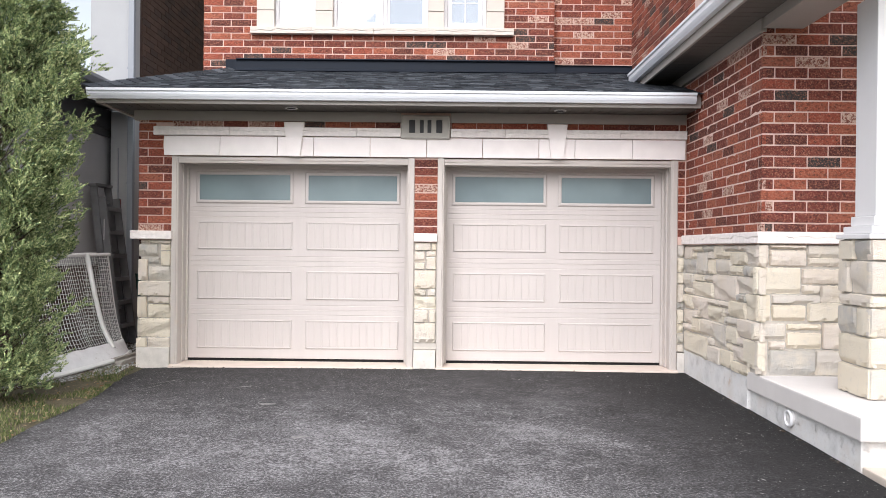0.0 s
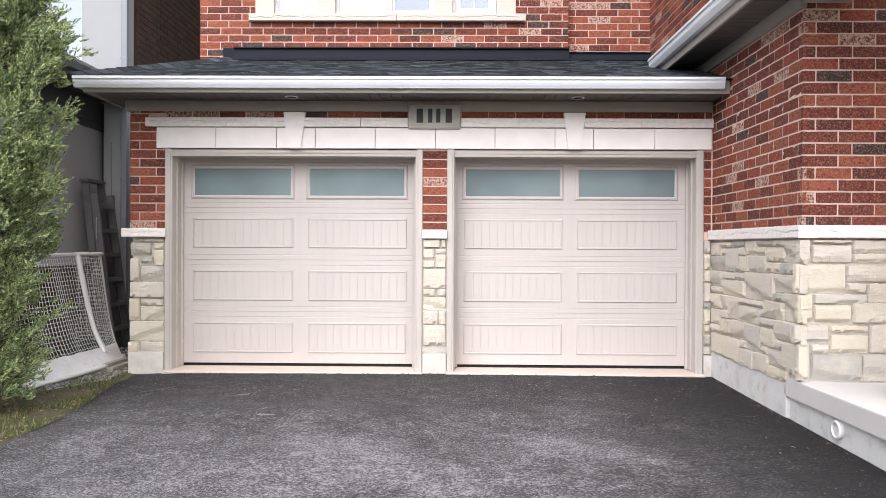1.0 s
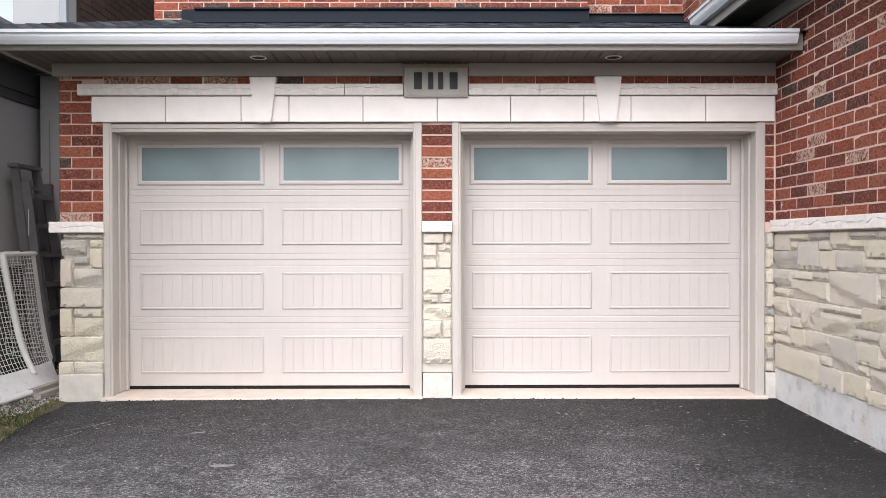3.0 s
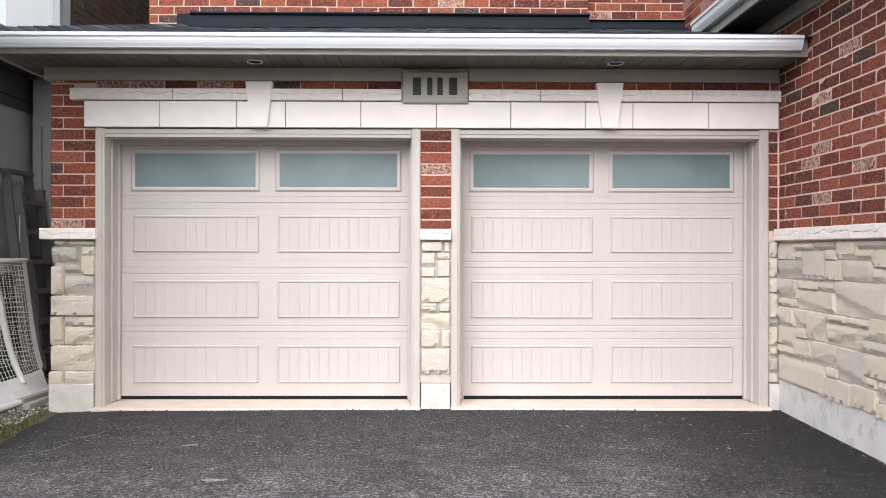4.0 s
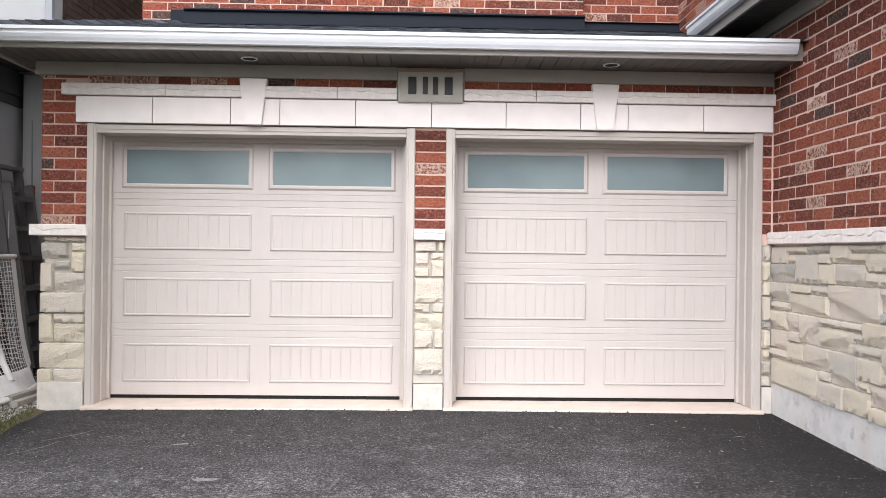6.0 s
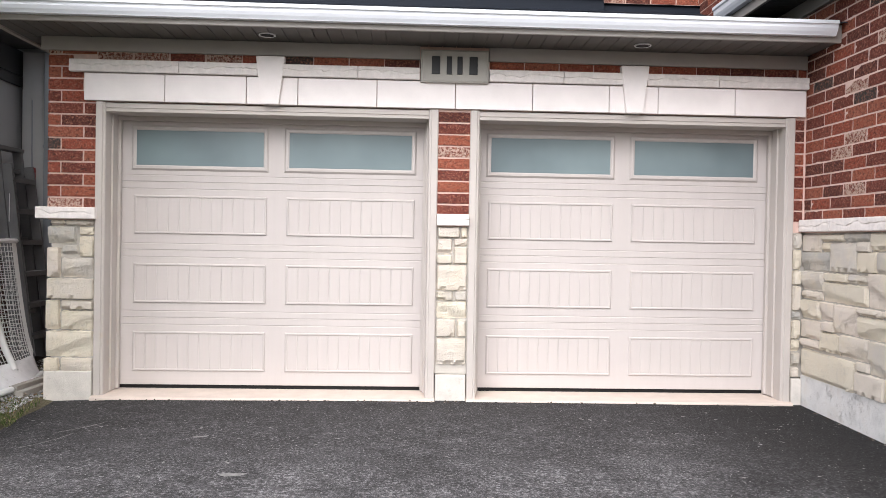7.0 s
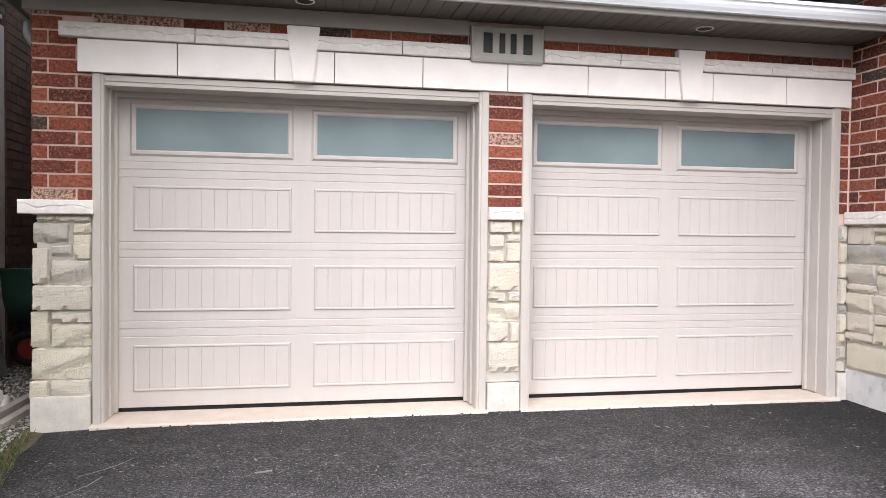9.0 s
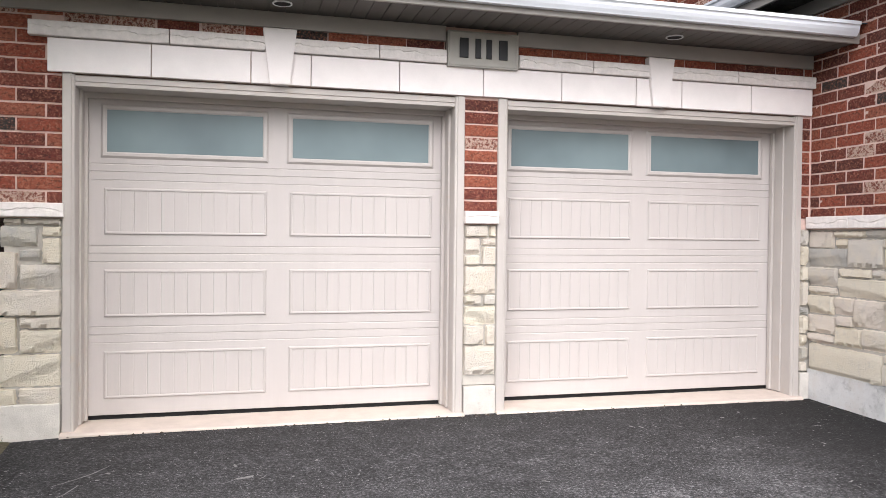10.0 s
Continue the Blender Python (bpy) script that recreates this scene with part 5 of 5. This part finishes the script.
# ---- soffit lamps and door hardware ----
for x in (-1.54, 1.225):
    lamp = thing("soffit_lamp", (x, 7.84, SOFF), "small round recessed soffit lamp, switched off", "lamp", "soffit lamps")
    bm = bmesh.new()
    ring = [[bm.verts.new((x + r * math.cos(k * math.tau / 28), 7.84 + r * math.sin(k * math.tau / 28), z)) for k in range(28)] for r, z in ((0.062, SOFF - 0.001), (0.062, SOFF - 0.008), (0.056, SOFF - 0.010), (0.051, SOFF - 0.002))]
    for p, q in zip(ring, ring[1:]):
        for k in range(28):
            bm.faces.new((p[k], p[(k + 1) % 28], q[(k + 1) % 28], q[k]))
    bmesh.ops.recalc_face_normals(bm, faces=bm.faces)
    part("trim_ring", bm, WHITE, lamp, "", True)
    bm = bmesh.new()
    bmesh.ops.create_cone(bm, cap_ends=True, segments=24, radius1=0.051, radius2=0.046, depth=0.006, matrix=Matrix.Translation((x, 7.84, SOFF - 0.003)))
    part("bulb_recess", bm, SEAL, lamp, "dark recessed lamp face")
plate = thing("latch_plate", (D2[0] + 0.004, 8.12, 1.87), "beige painted latch plate on the door jamb", "latch")
part("plate", box(bmesh.new(), D2[0] - 0.001, D2[0] + 0.010, 8.10, 8.14, 1.945, 2.045, 0.002), CASING, plate)
part("plate", box(bmesh.new(), D2[0] - 0.001, D2[0] + 0.012, 8.10, 8.145, 1.815, 1.935, 0.002), CASING, plate)

# ---- bricks and stones ----
FRONT = (1, 0, 0)
w = D1[0] - TRIM_W - LEFT_X
brick_field(wall_front, (LEFT_X, WALL_Y, 0), FRONT, w, 1.752, 3.0, [(-3.02 - LEFT_X, w, 2.79, 2.862)], 3, 1)
# the single course above the cornice, and the narrow strip beside the wing
rng = random.Random(15)
x = D1[0] - TRIM_W + 0.012
while x < 2.57:
    e = min(x + LONG - JOINT, 2.583)
    ob = new("brick", brick_mesh(round(e - x, 2), 0.064, rng.randrange(4)))
    ob.location = (x, WALL_Y + rng.uniform(-0.0015, 0.0015), 2.866)
    ob.parent = wall_front
    x += LONG
for k in range(9):
    ob = new("brick", brick_mesh(0.066, COURSE - JOINT, k % 4))
    ob.location = (D2[1] + TRIM_W + 0.008, WALL_Y + rng.uniform(-0.002, 0.002), FIRST + k * COURSE)
    ob.parent = wall_front
rng = random.Random(5)
for k in range(9):
    ob = new("brick", brick_mesh(D2[0] - D1[1] - 2 * TRIM_W - 0.004, COURSE - JOINT, k % 4))
    ob.location = (D1[1] + TRIM_W + 0.002, WALL_Y + rng.uniform(-0.002, 0.002), FIRST + k * COURSE)
    ob.parent = wall_front
brick_field(wing_side, (WING_X, 8.055, 0), (0, -1, 0), 8.055 - CORN_Y, 1.768, 3.60, (), 7, 1)
brick_field(wing_side, (WING_X, 10.1, 0), (0, -1, 0), 10.1 - 8.07, 3.3, 3.60, (), 8, 1)
brick_field(wing_front, (WING_X, CORN_Y, 0), FRONT, 1.75, 1.768, 3.75, (), 9, 0)
brick_field(wall_up, (UL, UP_Y, 0), FRONT, UR - UL, 3.2, 5.3, [(WIN[0] - UL, WIN[1] - UL, 4.49, 7), (-2.536 - UL, 0.917 - UL, 4.40, 4.49)], 11, 1)
brick_field(wall_rec, (UR + 0.004, UP_Y + 0.10, 0), FRONT, 2.50 - UR - 0.004, 3.9, 5.5, (), 12, 1)
brick_field(wall_upw, (2.495, UP_Y + 0.095, 0), (0, -1, 0), 2.6, 3.75, 5.6, (), 13, 0)

STONE_FACE = WALL_Y + 0.012
LW = D1[0] - TRIM_W - LEFT_X - 0.004
coursed(wall_front, (LEFT_X + 0.002, STONE_FACE, 0), FRONT, STONE_TOP, [
    (0.045, [(0.02, 0.13, 0, 1), (0.13, LW, 0, 1)]),
    (0.235, [(0.005, 0.22, 0.42, 1), (0.235, LW, 0.70, 1), (0.235, LW, 0.0, 0.70), (0.11, 0.235, 0.05, 0.40)]),
    (0.155, [(0.0, 0.105, 0, 1.5), (0.11, LW, 0, 1)]),
    (0.165, [(0.0, LW, 0, 1)]),
    (0.230, [(-0.012, 0.105, 0, 1), (0.11, LW, 0.66, 1), (0.11, LW, 0, 0.66)]),
    (0.205, [(-0.005, LW, 0, 1)]),
    (0.130, [(-0.02, 0.10, 0, 1), (0.105, LW, 0, 1)])], 21)
MW = D2[0] - D1[1] - 2 * TRIM_W - 0.008
coursed(wall_front, (D1[1] + TRIM_W + 0.004, STONE_FACE, 0), FRONT, STONE_TOP, [
    (0.088, [(0.0, 0.175, 0, 1), (0.18, MW, 0, 1)]),
    (0.200, [(0.0, 0.12, 0.38, 1), (0.0, 0.12, 0, 0.38), (0.125, MW, 0.70, 1), (0.125, MW, 0, 0.70)]),
    (0.205, [(0.0, MW, 0, 1)]),
    (0.075, [(0.0, 0.13, 0, 1), (0.14, MW, 0, 1)]),
    (0.140, [(0.0, MW, 0, 1)]),
    (0.140, [(0.0, 0.155, 0, 1), (0.16, MW, 0, 1)]),
    (0.215, [(0.0, MW, 0, 1)])], 22)
# stones of the wing: each as (from, to, low, high), course band by course band
WING_TOP = [(0.00, 0.25, 1.52, 1.65), (0.27, 0.56, 1.60, 1.65), (0.28, 0.40, 1.52, 1.59), (0.57, 0.86, 1.60, 1.66), (0.40, 0.73, 1.38, 1.59), (0.73, 0.87, 1.53, 1.60), (0.88, 1.12, 1.54, 1.66), (1.13, 1.45, 1.61, 1.66), (1.47, 1.67, 1.61, 1.67), (1.13, 1.31, 1.54, 1.60), (1.31, 1.66, 1.49, 1.60), (1.67, 1.97, 1.48, 1.67), (0.00, 0.39, 1.38, 1.52)]
WING_HIGH = [(0.74, 0.95, 1.39, 1.53), (0.96, 1.31, 1.39, 1.53), (1.31, 1.58, 1.40, 1.48), (1.59, 1.86, 1.40, 1.48), (0.00, 0.29, 1.23, 1.37), (0.31, 0.62, 1.31, 1.37), (0.63, 0.85, 1.31, 1.37), (0.31, 0.85, 1.16, 1.30), (0.86, 1.46, 1.16, 1.39), (1.47, 1.86, 1.25, 1.39), (1.47, 1.65, 1.18, 1.24), (1.65, 1.97, 1.04, 1.25), (1.87, 1.97, 1.26, 1.47)]
WING_LOW = [(0.00, 0.29, 1.16, 1.22), (0.00, 0.26, 1.01, 1.15), (0.27, 0.46, 1.02, 1.15), (0.47, 0.75, 0.95, 1.15), (0.75, 1.02, 1.10, 1.15), (1.03, 1.29, 1.10, 1.15), (0.76, 1.17, 0.95, 1.09), (1.18, 1.29, 1.03, 1.09), (1.30, 1.64, 1.03, 1.17), (0.00, 0.29, 0.86, 1.00), (0.30, 0.46, 0.94, 1.01), (0.00, 0.29, 0.78, 0.85), (0.30, 0.54, 0.79, 0.93)]
WING_FOOT = [(0.55, 0.88, 0.79, 0.94), (1.17, 1.49, 0.95, 1.02), (0.89, 1.22, 0.72, 0.94), (1.50, 1.82, 0.88, 1.03), (1.83, 1.97, 0.88, 1.03), (0.02, 0.73, 0.55, 0.77), (0.74, 0.88, 0.72, 0.78), (1.23, 1.49, 0.80, 0.94), (1.50, 1.65, 0.80, 0.87), (0.74, 1.06, 0.56, 0.71), (1.23, 1.35, 0.73, 0.79), (1.07, 1.35, 0.57, 0.72), (1.36, 1.65, 0.66, 0.79), (1.66, 1.97, 0.65, 0.87), (1.36, 1.72, 0.56, 0.65)]
WING_FACE = [(-0.03, 0.06, 1.49, 1.67), (0.07, 0.36, 1.63, 1.67), (0.07, 0.36, 1.49, 1.62), (0.37, 0.65, 1.56, 1.67), (0.38, 0.65, 1.49, 1.56), (-0.05, 0.32, 1.27, 1.48), (0.33, 0.65, 1.35, 1.47), (0.33, 0.47, 1.27, 1.34), (0.48, 0.65, 1.20, 1.34), (-0.03, 0.08, 1.05, 1.26), (0.09, 0.48, 1.19, 1.26), (0.09, 0.36, 1.05, 1.18), (0.38, 0.65, 1.05, 1.20), (-0.06, 0.20, 0.90, 1.03), (0.21, 0.49, 0.98, 1.03), (0.21, 0.49, 0.83, 0.96), (0.50, 0.65, 0.83, 1.04), (-0.03, 0.06, 0.62, 0.89), (0.07, 0.20, 0.82, 0.89), (0.07, 0.44, 0.62, 0.82), (0.44, 0.65, 0.62, 0.82)]
rng = random.Random(31)
for band in (WING_TOP, WING_HIGH, WING_LOW, WING_FOOT):
    for u0, u1, z0, z1 in band:
        put_stone(wing_side, (WING_X + 0.012, 8.05, 0), (0, -1, 0), u0 - 0.005, u1 + 0.005, z0 - 0.005, min(z1 + 0.005, STONE_TOP), rng, 0.011, 0.026, 0.038)
for u0, u1, z0, z1 in WING_FACE:
    put_stone(wing_front, (WING_X, CORN_Y + 0.012, 0), FRONT, u0 - 0.004, u1 + 0.004, z0 - 0.004, min(z1 + 0.004, STONE_TOP), rng, 0.010)
ashlar(wing_front, (WING_X + 0.66, CORN_Y + 0.012, 0), FRONT, 1.1, 0.615, STONE_TOP, 32)
sliver = D2[1] + TRIM_W
coursed(wall_front, (sliver + 0.004, STONE_FACE, 0), FRONT, STONE_TOP, [(h, [(0, 2.575 - sliver, 0, 1)]) for h in (0.13, 0.16, 0.12, 0.2, 0.07, 0.15, 0.1, 0.12, 0.08)], 23)
for o, d in (((PX + 0.02, PY + 0.02, 0), FRONT), ((PX + 0.02, PY + PW - 0.02, 0), (0, -1, 0))):
    coursed(pier, o, d, 1.70, [(0.15, [(-0.03, 0.17, 0, 1), (0.175, 0.39, 0, 1)]), (0.23, [(-0.03, 0.11, 0, 1), (0.115, 0.39, 0, 1)]), (0.09, [(-0.03, 0.39, 0, 1)]),
                               (0.20, [(-0.03, 0.2, 0, 1), (0.205, 0.39, 0, 1)]), (0.21, [(-0.03, 0.39, 0, 1)]), (0.21, [(-0.03, 0.39, 0, 1)])], 24)

# pale scuffs and scratches on the drive
bm = bmesh.new()
rng = random.Random(3)
marks = [(-1.39, 6.26, 0.08, 0.035, 0.1), (-1.75, 6.99, 0.06, 0.018, 0.3), (-0.93, 5.24, 0.06, 0.04, 0.2), (-2.55, 7.2, 0.2, 0.005, 0.9), (-2.62, 6.9, 0.22, 0.004, 1.05)]
marks += [(rng.uniform(-2.6, 2.3), rng.uniform(3.5, 7.8), rng.uniform(0.008, 0.03), rng.uniform(0.004, 0.011), rng.uniform(0, 3.1)) for _ in range(80)]
for x, y, a, b, turn in marks:
    n = 9
    c, s = math.cos(turn), math.sin(turn)
    ring = []
    for k in range(n):
        t = k * math.tau / n
        u, v = a * math.cos(t) * rng.uniform(0.7, 1.1), b * math.sin(t) * rng.uniform(0.6, 1.2) + a * 0.15 * math.cos(t) ** 2
        px, py = x + u * c - v * s, y + u * s + v * c
        kx = (px - drive_left(py)) / (2.605 - drive_left(py)) * 12
        ring.append(bm.verts.new((px, py, fall(py) + 0.012 * (1 - ((kx - 6) / 6) ** 2) + 0.0045)))
    bm.faces.new(ring)
tagged(part("scuff_marks", bm, plain("pale_scuffs", (0.24, 0.235, 0.23), 0.9, 0, 0.2, 0.4, 30, 160, 0.4)), "pale chips and scuff marks on the asphalt", "marks", kind="stuff")

# grit and leaf scraps along the thresholds and the wing's foot
bm = bmesh.new()
rng = random.Random(9)
for k in range(260):
    if k < 150:
        x, y = rng.uniform(-2.9, 2.5), 7.985 + rng.gauss(0, 0.018)
    else:
        x, y = WING_X - 0.012 - abs(rng.gauss(0, 0.02)), rng.uniform(4.7, 7.95)
    r = rng.uniform(0.003, 0.011)
    kx = (x - drive_left(y)) / (2.605 - drive_left(y)) * 12
    c = Vector((x, y, fall(y) + 0.012 * (1 - ((kx - 6) / 6) ** 2) + r * 0.3))
    v = [bm.verts.new(c + Vector(p) * r * rng.uniform(0.6, 1.5)) for p in ((1, 0, 0), (0, 1, 0), (-1, 0, 0), (0, -1, 0), (0, 0, 0.7))]
    for i in range(4):
        bm.faces.new((v[i], v[(i + 1) % 4], v[4]))
tagged(part("debris", bm, pieces_material("dark_debris", [(0.0, (0.03, 0.025, 0.02)), (0.7, (0.10, 0.07, 0.05)), (1.0, (0.36, 0.33, 0.3))], 0.9)), "small dark grit and leaf scraps along the walls", "debris", kind="stuff")
